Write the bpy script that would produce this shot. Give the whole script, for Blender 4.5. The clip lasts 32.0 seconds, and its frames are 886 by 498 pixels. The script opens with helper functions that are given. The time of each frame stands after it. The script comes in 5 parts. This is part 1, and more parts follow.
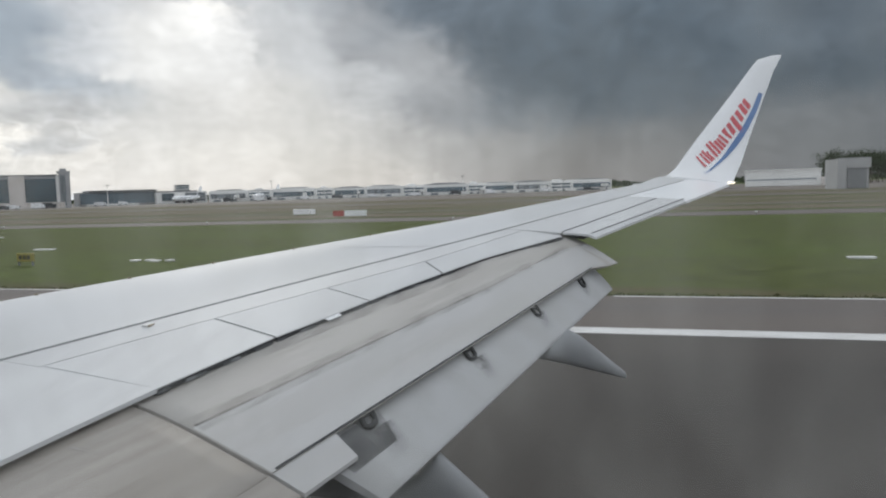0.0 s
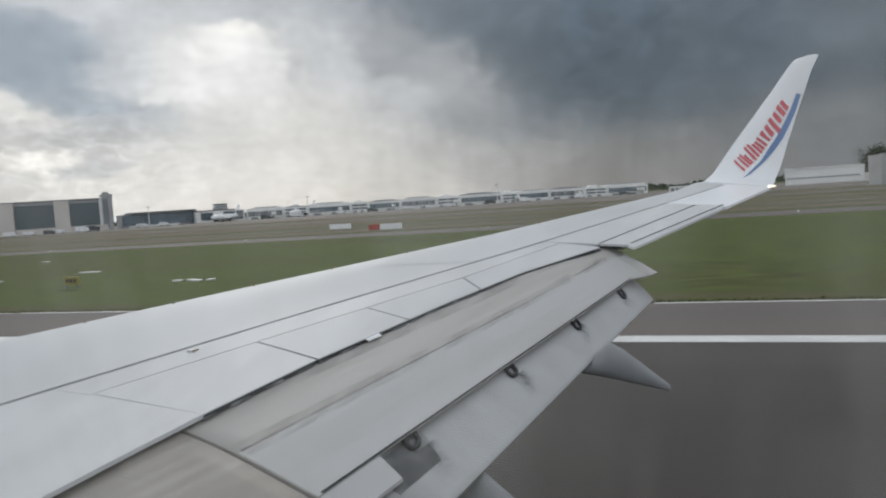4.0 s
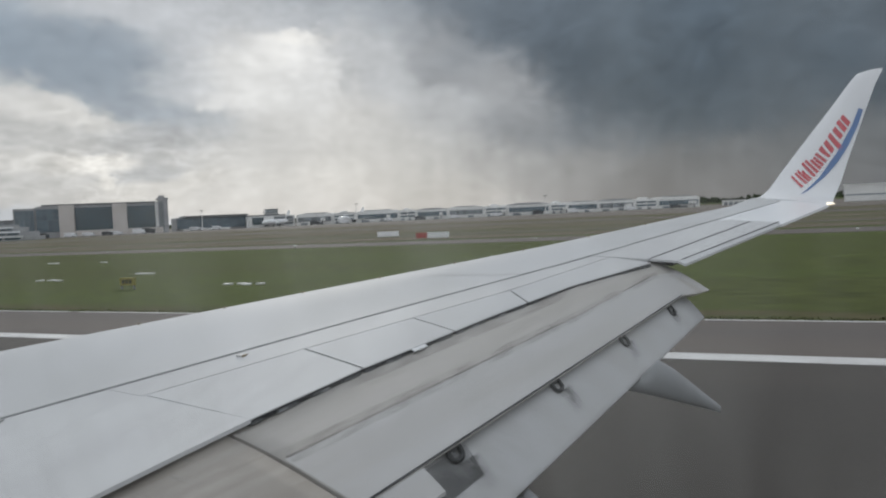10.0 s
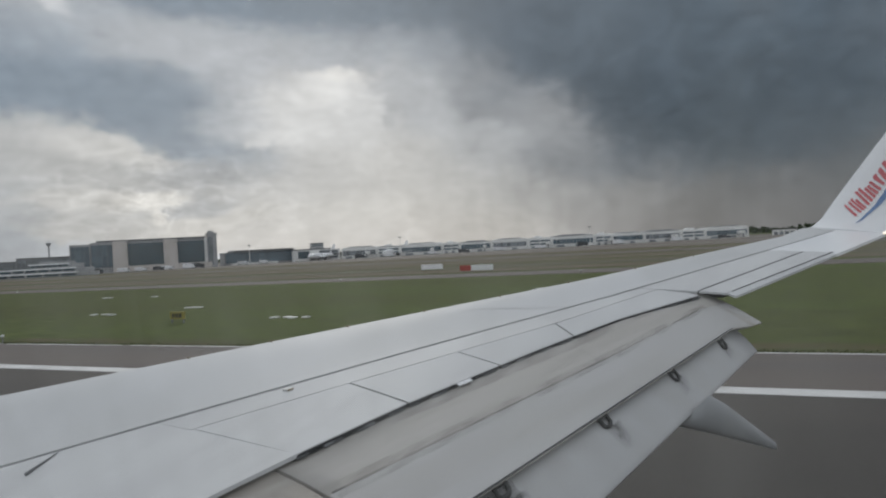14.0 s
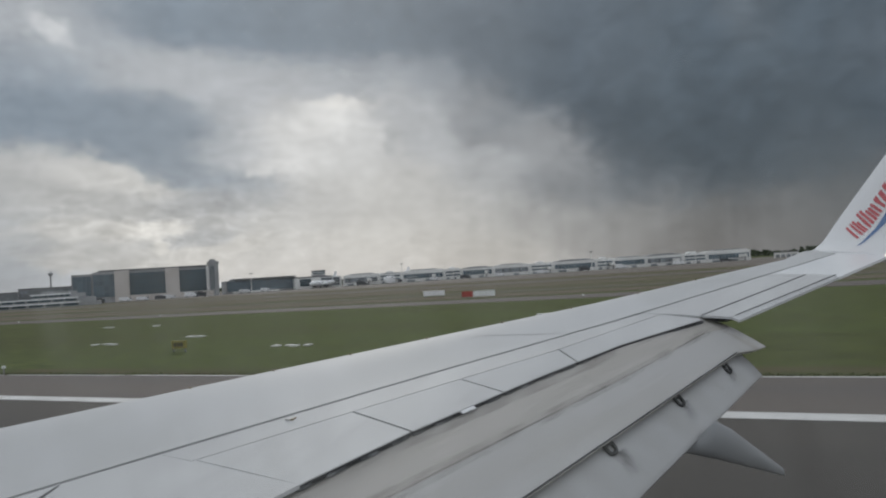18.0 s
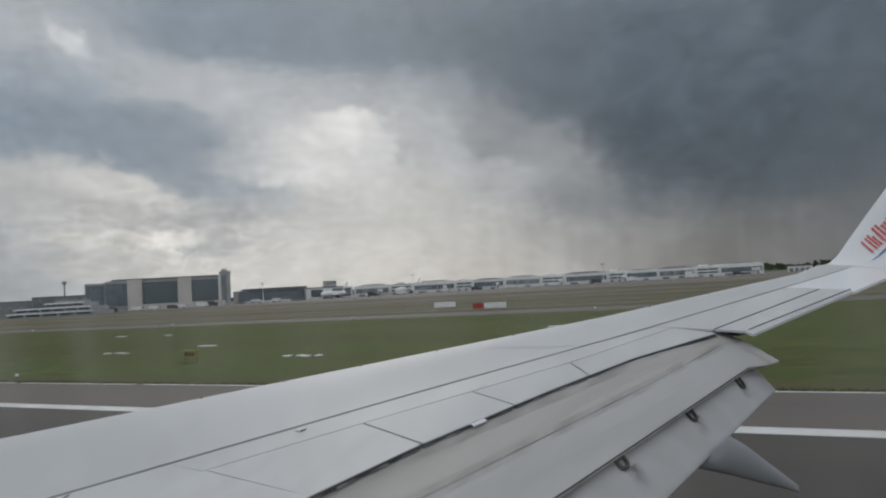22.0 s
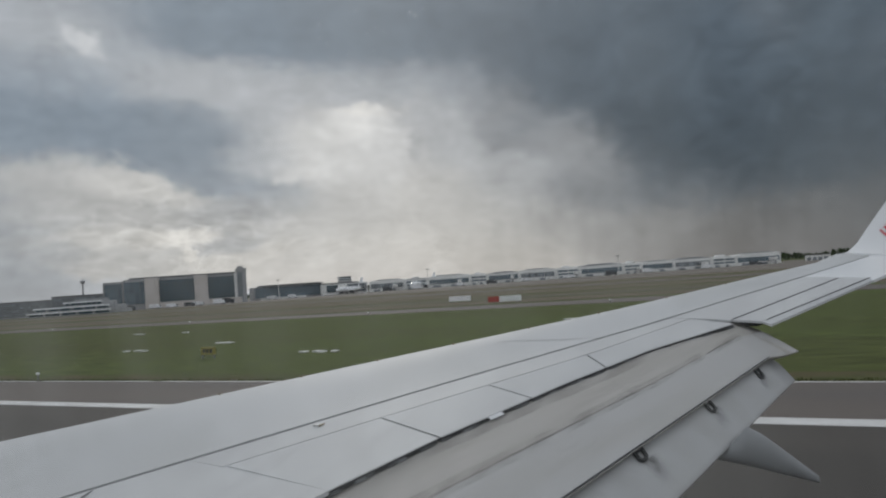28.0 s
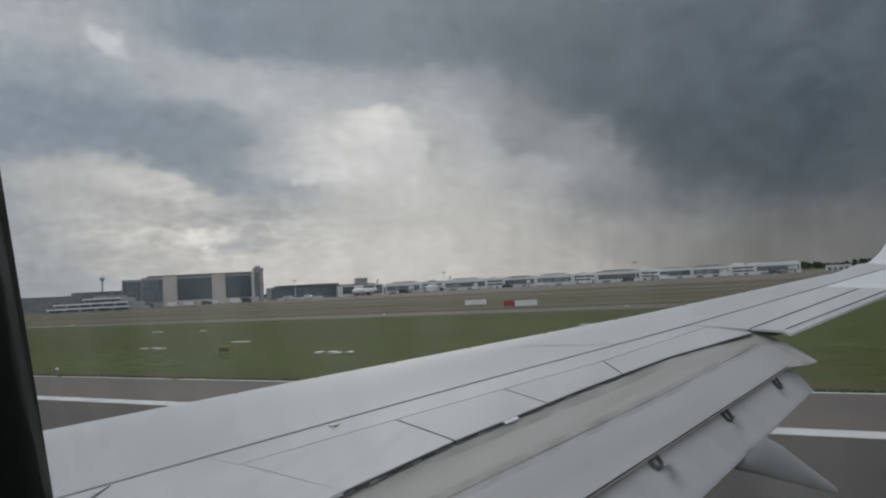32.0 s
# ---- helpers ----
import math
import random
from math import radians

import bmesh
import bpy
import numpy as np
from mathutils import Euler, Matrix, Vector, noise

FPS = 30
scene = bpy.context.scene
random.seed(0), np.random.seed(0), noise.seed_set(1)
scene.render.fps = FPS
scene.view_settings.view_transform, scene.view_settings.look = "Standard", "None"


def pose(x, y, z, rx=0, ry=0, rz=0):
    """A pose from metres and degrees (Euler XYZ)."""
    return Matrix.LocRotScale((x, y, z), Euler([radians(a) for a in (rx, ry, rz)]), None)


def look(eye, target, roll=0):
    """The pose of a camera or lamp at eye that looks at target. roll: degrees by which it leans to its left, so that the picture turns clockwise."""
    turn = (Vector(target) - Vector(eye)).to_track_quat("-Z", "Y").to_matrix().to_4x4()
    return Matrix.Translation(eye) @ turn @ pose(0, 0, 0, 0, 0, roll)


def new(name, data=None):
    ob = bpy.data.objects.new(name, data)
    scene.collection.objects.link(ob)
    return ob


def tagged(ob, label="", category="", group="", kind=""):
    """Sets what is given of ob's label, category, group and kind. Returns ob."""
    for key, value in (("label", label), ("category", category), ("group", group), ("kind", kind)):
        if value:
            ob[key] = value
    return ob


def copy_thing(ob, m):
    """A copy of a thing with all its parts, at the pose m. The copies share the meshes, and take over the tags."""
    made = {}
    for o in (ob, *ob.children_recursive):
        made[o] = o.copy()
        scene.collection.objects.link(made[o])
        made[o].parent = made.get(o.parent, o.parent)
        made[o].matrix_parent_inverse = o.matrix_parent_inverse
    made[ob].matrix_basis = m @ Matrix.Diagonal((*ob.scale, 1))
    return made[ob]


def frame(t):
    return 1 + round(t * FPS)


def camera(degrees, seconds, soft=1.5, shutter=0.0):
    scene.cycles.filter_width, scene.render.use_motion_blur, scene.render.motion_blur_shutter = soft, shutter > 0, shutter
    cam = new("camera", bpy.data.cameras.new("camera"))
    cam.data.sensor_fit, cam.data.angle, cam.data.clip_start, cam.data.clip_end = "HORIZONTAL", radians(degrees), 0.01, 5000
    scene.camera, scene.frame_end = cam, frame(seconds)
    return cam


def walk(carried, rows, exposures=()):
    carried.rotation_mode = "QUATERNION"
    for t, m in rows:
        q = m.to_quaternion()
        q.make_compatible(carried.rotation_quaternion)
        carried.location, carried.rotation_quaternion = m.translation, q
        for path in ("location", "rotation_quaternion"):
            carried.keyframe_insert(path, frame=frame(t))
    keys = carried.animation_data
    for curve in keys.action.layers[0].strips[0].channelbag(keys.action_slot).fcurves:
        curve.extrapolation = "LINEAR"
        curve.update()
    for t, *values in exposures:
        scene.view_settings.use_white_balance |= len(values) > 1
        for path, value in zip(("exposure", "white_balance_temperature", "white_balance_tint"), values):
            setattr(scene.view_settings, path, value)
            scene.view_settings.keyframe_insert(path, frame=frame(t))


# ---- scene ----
# view from a cabin window over an airliner's wing: x aft, y outboard, z up, runway at z = 0
cam = camera(61.0, 32.0, soft=2.1)
PATH = [
    (0.0, pose(-0.02, 0.025, 3.79, 85.501, 1.772, 16.018)),
    (0.5, pose(-0.0211, 0.025, 3.7925, 85.451, 1.553, 16.001)),
    (1.0, pose(-0.0222, 0.025, 3.795, 85.499, 2.432, 15.464)),
    (1.5, pose(-0.0233, 0.025, 3.7975, 85.703, 2.757, 16.449)),
    (2.0, pose(-0.0244, 0.025, 3.8, 85.904, 3.145, 16.938)),
    (2.5, pose(-0.0256, 0.025, 3.814, 86.187, 3.823, 18.57)),
    (4.5, pose(-0.03, 0.025, 3.87, 86.43, 3.773, 18.663)),
    (5.0, pose(-0.0311, 0.025, 3.8721, 86.43, 4.146, 19.795)),
    (5.5, pose(-0.0322, 0.025, 3.8743, 86.485, 3.575, 21.169)),
    (6.0, pose(-0.0333, 0.025, 3.8764, 86.333, 3.0, 21.121)),
    (6.5, pose(-0.0344, 0.025, 3.8786, 86.428, 2.034, 21.077)),
    (7.0, pose(-0.0356, 0.025, 3.8807, 86.435, 2.085, 21.001)),
    (7.5, pose(-0.0367, 0.025, 3.8829, 86.744, 1.994, 21.226)),
    (8.0, pose(-0.0378, 0.025, 3.885, 86.64, 2.137, 21.344)),
    (8.5, pose(-0.0389, 0.025, 3.8862, 86.822, 2.15, 21.541)),
    (9.0, pose(-0.04, 0.025, 3.8875, 86.883, 2.053, 21.925)),
    (9.5, pose(-0.0405, 0.025, 3.8888, 87.14, 1.968, 22.189)),
    (10.0, pose(-0.0409, 0.025, 3.89, 87.3, 2.653, 22.252)),
    (10.5, pose(-0.0414, 0.025, 3.8912, 87.589, 2.599, 23.919)),
    (11.0, pose(-0.0418, 0.025, 3.8925, 88.272, 2.361, 25.581)),
    (11.5, pose(-0.0423, 0.025, 3.8938, 88.603, 1.77, 25.738)),
    (12.0, pose(-0.0427, 0.025, 3.895, 89.029, 2.196, 25.072)),
    (12.5, pose(-0.0432, 0.025, 3.8962, 89.107, 2.348, 25.051)),
    (13.0, pose(-0.0436, 0.025, 3.8975, 89.453, 2.379, 25.646)),
    (13.5, pose(-0.0441, 0.025, 3.8988, 89.713, 2.606, 26.218)),
    (14.0, pose(-0.0445, 0.025, 3.9, 89.949, 3.158, 25.577)),
    (14.5, pose(-0.045, 0.025, 3.9008, 90.422, 3.076, 25.607)),
    (16.5, pose(-0.0468, 0.025, 3.9042, 90.909, 2.403, 26.076)),
    (17.0, pose(-0.0473, 0.025, 3.905, 91.208, 3.097, 25.674)),
    (17.5, pose(-0.0477, 0.025, 3.9058, 91.483, 3.737, 25.698)),
    (18.0, pose(-0.0482, 0.025, 3.9067, 91.952, 3.724, 25.71)),
    (18.5, pose(-0.0486, 0.025, 3.9075, 92.221, 3.653, 25.886)),
    (19.0, pose(-0.0491, 0.025, 3.9083, 92.426, 3.443, 26.142)),
    (19.5, pose(-0.0495, 0.025, 3.9092, 92.616, 3.839, 26.239)),
    (20.0, pose(-0.05, 0.025, 3.91, 92.932, 4.091, 26.027)),
    (20.5, pose(-0.0504, 0.025, 3.91, 93.088, 3.714, 25.673)),
    (21.0, pose(-0.0508, 0.025, 3.91, 93.031, 3.31, 25.406)),
    (21.5, pose(-0.0512, 0.025, 3.91, 92.789, 3.103, 25.852)),
    (22.0, pose(-0.0517, 0.025, 3.91, 92.873, 3.326, 26.552)),
    (22.5, pose(-0.0521, 0.025, 3.91, 92.901, 3.445, 27.199)),
    (23.0, pose(-0.0525, 0.025, 3.91, 92.931, 3.367, 27.499)),
    (23.5, pose(-0.0529, 0.025, 3.91, 92.727, 3.143, 27.889)),
    (24.0, pose(-0.0533, 0.025, 3.91, 92.573, 2.869, 28.119)),
    (24.5, pose(-0.0538, 0.025, 3.91, 92.347, 3.207, 28.108)),
    (25.0, pose(-0.0542, 0.025, 3.91, 92.294, 3.174, 27.983)),
    (25.5, pose(-0.0546, 0.025, 3.91, 92.213, 3.074, 27.81)),
    (27.5, pose(-0.0562, 0.025, 3.91, 92.491, 4.028, 27.741)),
    (28.0, pose(-0.0567, 0.025, 3.91, 92.496, 4.093, 27.682)),
    (28.5, pose(-0.0571, 0.025, 3.91, 92.395, 4.084, 27.684)),
    (29.0, pose(-0.0575, 0.020, 3.91, 92.311, 4.29, 27.661)),
    (29.5, pose(-0.0579, 0.012, 3.91, 92.261, 4.162, 27.626)),
    (30.0, pose(-0.0583, 0.005, 3.91, 92.321, 3.966, 27.862)),
    (30.5, pose(-0.0588, 0.003, 3.91, 92.512, 3.57, 28.45)),
    (31.0, pose(-0.0592, 0.002, 3.91, 92.678, 3.318, 28.765)),
    (31.5, pose(-0.0596, 0.001, 3.91, 92.791, 3.265, 28.908)),
    (32.0, pose(-0.06, 0.002, 3.91, 92.818, 3.078, 28.896)),
]
walk(cam, PATH, exposures=[(0.0, 0.46), (2.5, 0.40), (5.0, 0.34), (9.0, 0.24), (13.0, 0.06), (17.0, -0.02), (24.0, -0.02), (28.0, -0.09), (32.0, -0.14)])

# ---- light: overcast sky with storm clouds, low veiled sun ----
def sky_world():
    w = bpy.data.worlds.new("sky")
    scene.world = w
    w.use_nodes = True
    nt = w.node_tree
    nt.nodes.clear()
    def nd(kind, **kw):
        n = nt.nodes.new(kind)
        for k, v in kw.items():
            n.inputs[k].default_value = v
        return n
    def mathn(op, a, b=None):
        n = nt.nodes.new("ShaderNodeMath")
        n.operation = op
        for i, v in enumerate((a, b)):
            if v is None:
                continue
            if isinstance(v, (int, float)):
                n.inputs[i].default_value = v
            else:
                nt.links.new(v, n.inputs[i])
        return n.outputs[0]
    def vecn(op, a, b=None):
        n = nt.nodes.new("ShaderNodeVectorMath")
        n.operation = op
        for i, v in enumerate((a, b)):
            if v is None:
                continue
            if isinstance(v, tuple):
                n.inputs[i].default_value = v
            else:
                nt.links.new(v, n.inputs[i])
        return n
    co = nt.nodes.new("ShaderNodeTexCoord").outputs["Generated"]
    sep = nt.nodes.new("ShaderNodeSeparateXYZ")
    nt.links.new(co, sep.inputs[0])
    az = mathn("MULTIPLY", mathn("ARCTAN2", sep.outputs[0], sep.outputs[1]), 57.2958)
    el = mathn("MULTIPLY", mathn("ARCSINE", sep.outputs[2]), 57.2958)
    comb = nt.nodes.new("ShaderNodeCombineXYZ")
    nt.links.new(az, comb.inputs[0])
    nt.links.new(el, comb.inputs[1])
    flat = comb.outputs[0]
    # billows: two scales of warp, longer along the horizon
    def noise_at(scale, detail, rough, stretch, dist=0.0):
        m = vecn("MULTIPLY", flat, stretch)
        n = nd("ShaderNodeTexNoise", Scale=scale, Detail=detail, Roughness=rough, Distortion=dist)
        nt.links.new(m.outputs[0], n.inputs["Vector"])
        return n
    warp = flat
    for scale, stretch, amount in ((0.12, (1, 1.7, 1), (1.2, 0.5, 0)), (0.36, (1, 1.6, 1), (1.3, 0.8, 0)), (1.1, (1, 1.5, 1), (0.7, 0.45, 0)), (2.6, (1, 1.3, 1), (0.28, 0.22, 0))):
        n = noise_at(scale, 2.0, 0.5, stretch)
        d = vecn("SUBTRACT", n.outputs["Color"], (0.5, 0.5, 0.5))
        d = vecn("MULTIPLY", d.outputs[0], tuple(2 * a for a in amount))
        warp = vecn("ADD", warp, d.outputs[0]).outputs[0]
    total_w, total_c = None, None
    def add(weight, colour):
        nonlocal total_w, total_c
        v = nt.nodes.new("ShaderNodeVectorMath")
        v.operation = "SCALE"
        v.inputs[0].default_value = colour
        nt.links.new(weight, v.inputs["Scale"])
        total_w = weight if total_w is None else mathn("ADD", total_w, weight)
        total_c = v.outputs[0] if total_c is None else vecn("ADD", total_c, v.outputs[0]).outputs[0]
    def mass(az_mid, el_mid, wide, high, tilt, level, warm):
        """A cloud mass: bearing and height of its middle, half width and height, tilt (all degrees), radiance, and warm (+) or blue (-) tinge."""
        red, blue = (0.13, 0.20) if warm > 0 else (0.30, 0.30)
        colour = (level * (0.975 + red * warm), level, level * (1.04 - blue * warm))
        d = vecn("SUBTRACT", warp, (az_mid, el_mid, 0)).outputs[0]
        c, n = math.cos(radians(tilt)), math.sin(radians(tilt))
        along = vecn("DOT_PRODUCT", d, (c / wide, n / wide, 0)).outputs["Value"]
        across = vecn("DOT_PRODUCT", d, (-n / high, c / high, 0)).outputs["Value"]
        q = mathn("ADD", mathn("MULTIPLY", along, along), mathn("MULTIPLY", across, across))
        add(mathn("EXPONENT", mathn("MULTIPLY", q, -1.0)), colour)
    add(mathn("ADD", 0.004, 0.0), SKY_BASE)
    # high grey deck at the forward end, with one small bright break
    mass(-59.5, 22.0, 9.29, 3.87, -5, 0.442, -0.10)
    mass(-54.1, 19.1, 4.10, 2.37, -5, 0.455, 0.00)
    mass(-52.5, 18.1, 0.91, 0.65, -35, 0.954, 0.30)
    mass(-50.2, 18.0, 1.81, 0.86, -25, 0.442, -0.10)
    # long flat base of the storm deck, darker aft
    mass(-45.0, 19.7, 6.40, 2.07, -5, 0.271, -0.50)
    mass(-38.6, 19.3, 5.93, 2.15, -5, 0.244, -0.50)
    mass(-30.9, 18.6, 5.90, 2.24, -5, 0.228, -0.50)
    mass(-23.1, 18.5, 5.90, 3.01, -5, 0.162, -0.50)
    mass(-33.8, 26.1, 23.97, 3.87, -5, 0.268, -0.40)
    mass(-13.7, 17.7, 5.42, 3.44, -5, 0.132, -0.60)
    mass(-5.7, 15.8, 4.92, 3.44, -5, 0.110, -0.70)
    mass(-2.7, 16.8, 1.57, 1.72, 35, 0.147, -0.40)
    mass(1.6, 14.8, 4.01, 3.44, -5, 0.106, -0.70)
    mass(4.7, 13.2, 2.21, 1.72, 35, 0.130, -0.50)
    mass(4.9, 10.5, 2.19, 1.51, -5, 0.080, -0.70)
    # paler layer under the deck
    mass(-53.9, 15.8, 4.03, 1.38, -5, 0.356, -0.30)
    mass(-48.2, 16.0, 4.48, 1.21, -2, 0.465, 0.00)
    mass(-42.1, 15.7, 4.02, 1.21, -5, 0.503, 0.00)
    mass(-36.3, 15.2, 4.02, 1.03, -5, 0.470, 0.00)
    mass(-29.9, 15.3, 3.57, 1.12, -5, 0.403, -0.10)
    mass(-25.3, 14.6, 2.45, 1.55, -5, 0.314, -0.20)
    # blue-grey bank tapering aft, with its bright gap above
    mass(-55.1, 12.3, 5.29, 1.81, -5, 0.294, -0.42)
    mass(-49.9, 11.8, 4.84, 1.81, -13, 0.280, -0.42)
    mass(-45.4, 11.5, 3.51, 1.46, -5, 0.299, -0.35)
    mass(-46.3, 9.4, 3.49, 1.03, -20, 0.275, -0.35)
    mass(-41.9, 7.9, 3.48, 0.77, -15, 0.366, -0.21)
    mass(-39.8, 12.9, 2.65, 0.77, 5, 0.455, 0.00)
    mass(-40.9, 10.5, 2.19, 1.12, 5, 0.519, 0.07)
    # brilliant gap before the veiled sun
    mass(-33.0, 13.4, 1.86, 0.34, -5, 0.786, 0.45)
    mass(-33.5, 12.1, 2.03, 1.03, -5, 0.812, 0.35)
    mass(-36.7, 11.9, 2.29, 1.46, 10, 0.631, 0.30)
    mass(-35.0, 9.5, 3.49, 1.29, -5, 0.661, 0.30)
    mass(-31.5, 10.0, 1.84, 1.94, -5, 0.603, 0.25)
    # broken greys aft of the gap, with dark shreds
    mass(-28.5, 13.2, 2.43, 1.29, -5, 0.459, 0.08)
    mass(-29.3, 10.6, 0.39, 0.95, 15, 0.383, 0.08)
    mass(-26.3, 11.1, 2.19, 2.37, -5, 0.466, 0.08)
    mass(-22.9, 12.6, 2.43, 1.55, -5, 0.314, -0.02)
    mass(-20.5, 10.0, 1.84, 0.56, -10, 0.262, -0.02)
    mass(-17.5, 9.9, 2.48, 1.51, -30, 0.383, 0.08)
    mass(-15.7, 8.1, 3.23, 1.72, -40, 0.309, 0.03)
    mass(-21.8, 7.2, 3.25, 1.81, -5, 0.429, 0.08)
    # the dark storm mass
    mass(-16.1, 14.0, 5.55, 3.61, -5, 0.123, -0.60)
    mass(-10.5, 10.7, 4.38, 2.58, -5, 0.085, -0.70)
    mass(-6.0, 8.6, 4.57, 2.58, -5, 0.074, -0.70)
    mass(-0.7, 10.5, 4.16, 3.23, -5, 0.080, -0.70)
    mass(-3.9, 6.0, 4.11, 1.55, -5, 0.083, -0.60)
    mass(0.9, 6.6, 3.03, 2.15, -5, 0.097, -0.50)
    mass(-11.8, 7.7, 3.80, 1.75, -30, 0.108, -0.50)
    mass(-11.0, 5.5, 5.40, 1.14, -5, 0.154, -0.30)
    mass(-16.3, 6.0, 3.79, 1.14, -5, 0.234, -0.05)
    # rain veils under it
    mass(-18.2, 3.7, 3.88, 1.46, -5, 0.342, 0.22)
    mass(-12.0, 3.1, 3.45, 1.64, -5, 0.263, 0.17)
    mass(-6.0, 2.2, 1.55, 2.15, -5, 0.147, 0.12)
    mass(-8.8, 2.7, 1.72, 1.94, -5, 0.188, 0.12)
    mass(-2.3, 3.3, 2.59, 1.55, -5, 0.141, 0.02)
    mass(-1.0, 1.3, 2.37, 1.55, -5, 0.168, 0.12)
    mass(2.6, 2.8, 2.59, 2.15, -5, 0.127, -0.08)
    # pale middle distance
    mass(-25.0, 5.3, 3.89, 2.15, -5, 0.502, 0.37)
    mass(-29.1, 7.3, 3.04, 1.89, -5, 0.548, 0.37)
    mass(-30.3, 3.3, 4.74, 1.46, -5, 0.590, 0.42)
    mass(-35.9, 5.5, 4.33, 1.46, -5, 0.515, 0.32)
    mass(-23.0, 2.3, 3.88, 1.29, -5, 0.458, 0.42)
    mass(-35.5, 2.0, 4.74, 0.86, -5, 0.584, 0.37)
    # warm sunlit heaps low at the forward end
    mass(-54.9, 8.5, 2.61, 1.21, -5, 0.496, 0.32)
    mass(-51.5, 8.8, 2.18, 1.03, -20, 0.596, 0.42)
    mass(-47.2, 8.1, 2.61, 0.69, -15, 0.618, 0.47)
    mass(-49.8, 6.8, 4.77, 0.77, -5, 0.439, 0.32)
    mass(-54.3, 6.3, 3.46, 0.69, -0, 0.508, 0.32)
    mass(-42.6, 6.6, 3.47, 0.77, -5, 0.366, 0.02)
    mass(-53.0, 4.5, 4.75, 0.69, -0, 0.528, 0.42)
    mass(-47.0, 4.6, 1.81, 0.39, -5, 0.694, 0.52)
    mass(-46.1, 3.6, 0.43, 0.77, 15, 0.732, 0.52)
    mass(-43.7, 3.9, 1.94, 0.60, 5, 0.422, 0.12)
    mass(-41.2, 3.0, 2.37, 0.52, 10, 0.562, 0.42)
    mass(-55.4, 3.8, 2.16, 0.60, -5, 0.377, 0.02)
    mass(-51.0, 2.9, 3.88, 0.52, -5, 0.488, 0.32)
    mass(-59.1, 5.1, 3.89, 2.58, -5, 0.366, -0.08)
    mass(-44.7, 2.3, 2.15, 0.60, -5, 0.575, 0.42)
    # greyer rain aft
    mass(9.1, 11.0, 5.70, 1.64, -3, 0.102, -0.50)
    mass(12.9, 6.8, 4.77, 1.38, 2, 0.076, -0.60)
    mass(11.5, 3.2, 4.31, 2.15, -3, 0.127, -0.10)
    mass(16.2, 2.3, 2.59, 2.58, -3, 0.117, -0.20)
    mass(5.0, 4.9, 2.16, 0.69, 17, 0.107, -0.20)
    mass(1.4, 2.5, 3.45, 1.72, -3, 0.162, 0.00)
    inv = mathn("DIVIDE", 1.0, total_w)
    mean = nt.nodes.new("ShaderNodeVectorMath")
    mean.operation = "SCALE"
    nt.links.new(total_c, mean.inputs[0])
    nt.links.new(inv, mean.inputs["Scale"])
    # soft mottling of the cloud faces
    fine = noise_at(0.34, 4.0, 0.5, (1, 1.5, 1), 0.3)
    gain = mathn("ADD", mathn("MULTIPLY", mathn("SUBTRACT", fine.outputs["Fac"], 0.5), 0.34), 1.0)
    puffs = noise_at(0.9, 5.0, 0.55, (1, 1.9, 1), 0.5)
    gain = mathn("ADD", gain, mathn("MULTIPLY", mathn("SUBTRACT", puffs.outputs["Fac"], 0.5), 0.34))
    # bright ragged rims low down before the veiled sun
    def zone_at(a, e, sa, se):
        z = vecn("MULTIPLY", vecn("SUBTRACT", flat, (a, e, 0)).outputs[0], (1 / sa, 1 / se, 0))
        return mathn("EXPONENT", mathn("MULTIPLY", vecn("DOT_PRODUCT", z.outputs[0], z.outputs[0]).outputs["Value"], -0.7))
    low = zone_at(-47, 4.6, 9.0, 2.6)
    rims = noise_at(0.42, 3.0, 0.5, (1, 1.8, 1), 0.3)
    ridge = mathn("POWER", mathn("MAXIMUM", mathn("SUBTRACT", 1.0, mathn("ABSOLUTE", mathn("MULTIPLY", mathn("SUBTRACT", rims.outputs["Fac"], 0.5), 9.0))), 0.0), 3.0)
    gain = mathn("ADD", gain, mathn("MULTIPLY", mathn("MULTIPLY", ridge, low), 0.22))
    heaps = noise_at(0.5, 4.0, 0.5, (1, 2.1, 1), 0.2)
    gain = mathn("ADD", gain, mathn("MULTIPLY", mathn("MULTIPLY", mathn("SUBTRACT", heaps.outputs["Fac"], 0.5), low), 0.7))
    # faint upright streaks of falling rain under the storm
    streak = noise_at(1.0, 2.0, 0.5, (1.0, 0.07, 1), 0.0)
    gain = mathn("ADD", gain, mathn("MULTIPLY", mathn("MULTIPLY", mathn("SUBTRACT", streak.outputs["Fac"], 0.5), zone_at(-9, 3.0, 14.0, 3.5)), 0.35))
    # pale wisps and folds over the storm's face
    folds = noise_at(0.22, 5.0, 0.6, (1, 1.4, 1), 0.8)
    gain = mathn("ADD", gain, mathn("MULTIPLY", mathn("MULTIPLY", mathn("SUBTRACT", folds.outputs["Fac"], 0.5), zone_at(-4, 12.5, 15.0, 6.5)), 1.1))
    clouds = nt.nodes.new("ShaderNodeVectorMath")
    clouds.operation = "SCALE"
    nt.links.new(mean.outputs[0], clouds.inputs[0])
    nt.links.new(gain, clouds.inputs["Scale"])
    sky = nt.nodes.new("ShaderNodeTexSky")
    sky.sky_type = "NISHITA"
    sky.sun_disc = False
    sky.sun_elevation, sky.sun_rotation = radians(24), radians(-33)
    blue = nd("ShaderNodeBackground", Strength=0.002)
    nt.links.new(sky.outputs[0], blue.inputs["Color"])
    tint = vecn("MULTIPLY", clouds.outputs[0], (0.985, 1.0, 1.02))
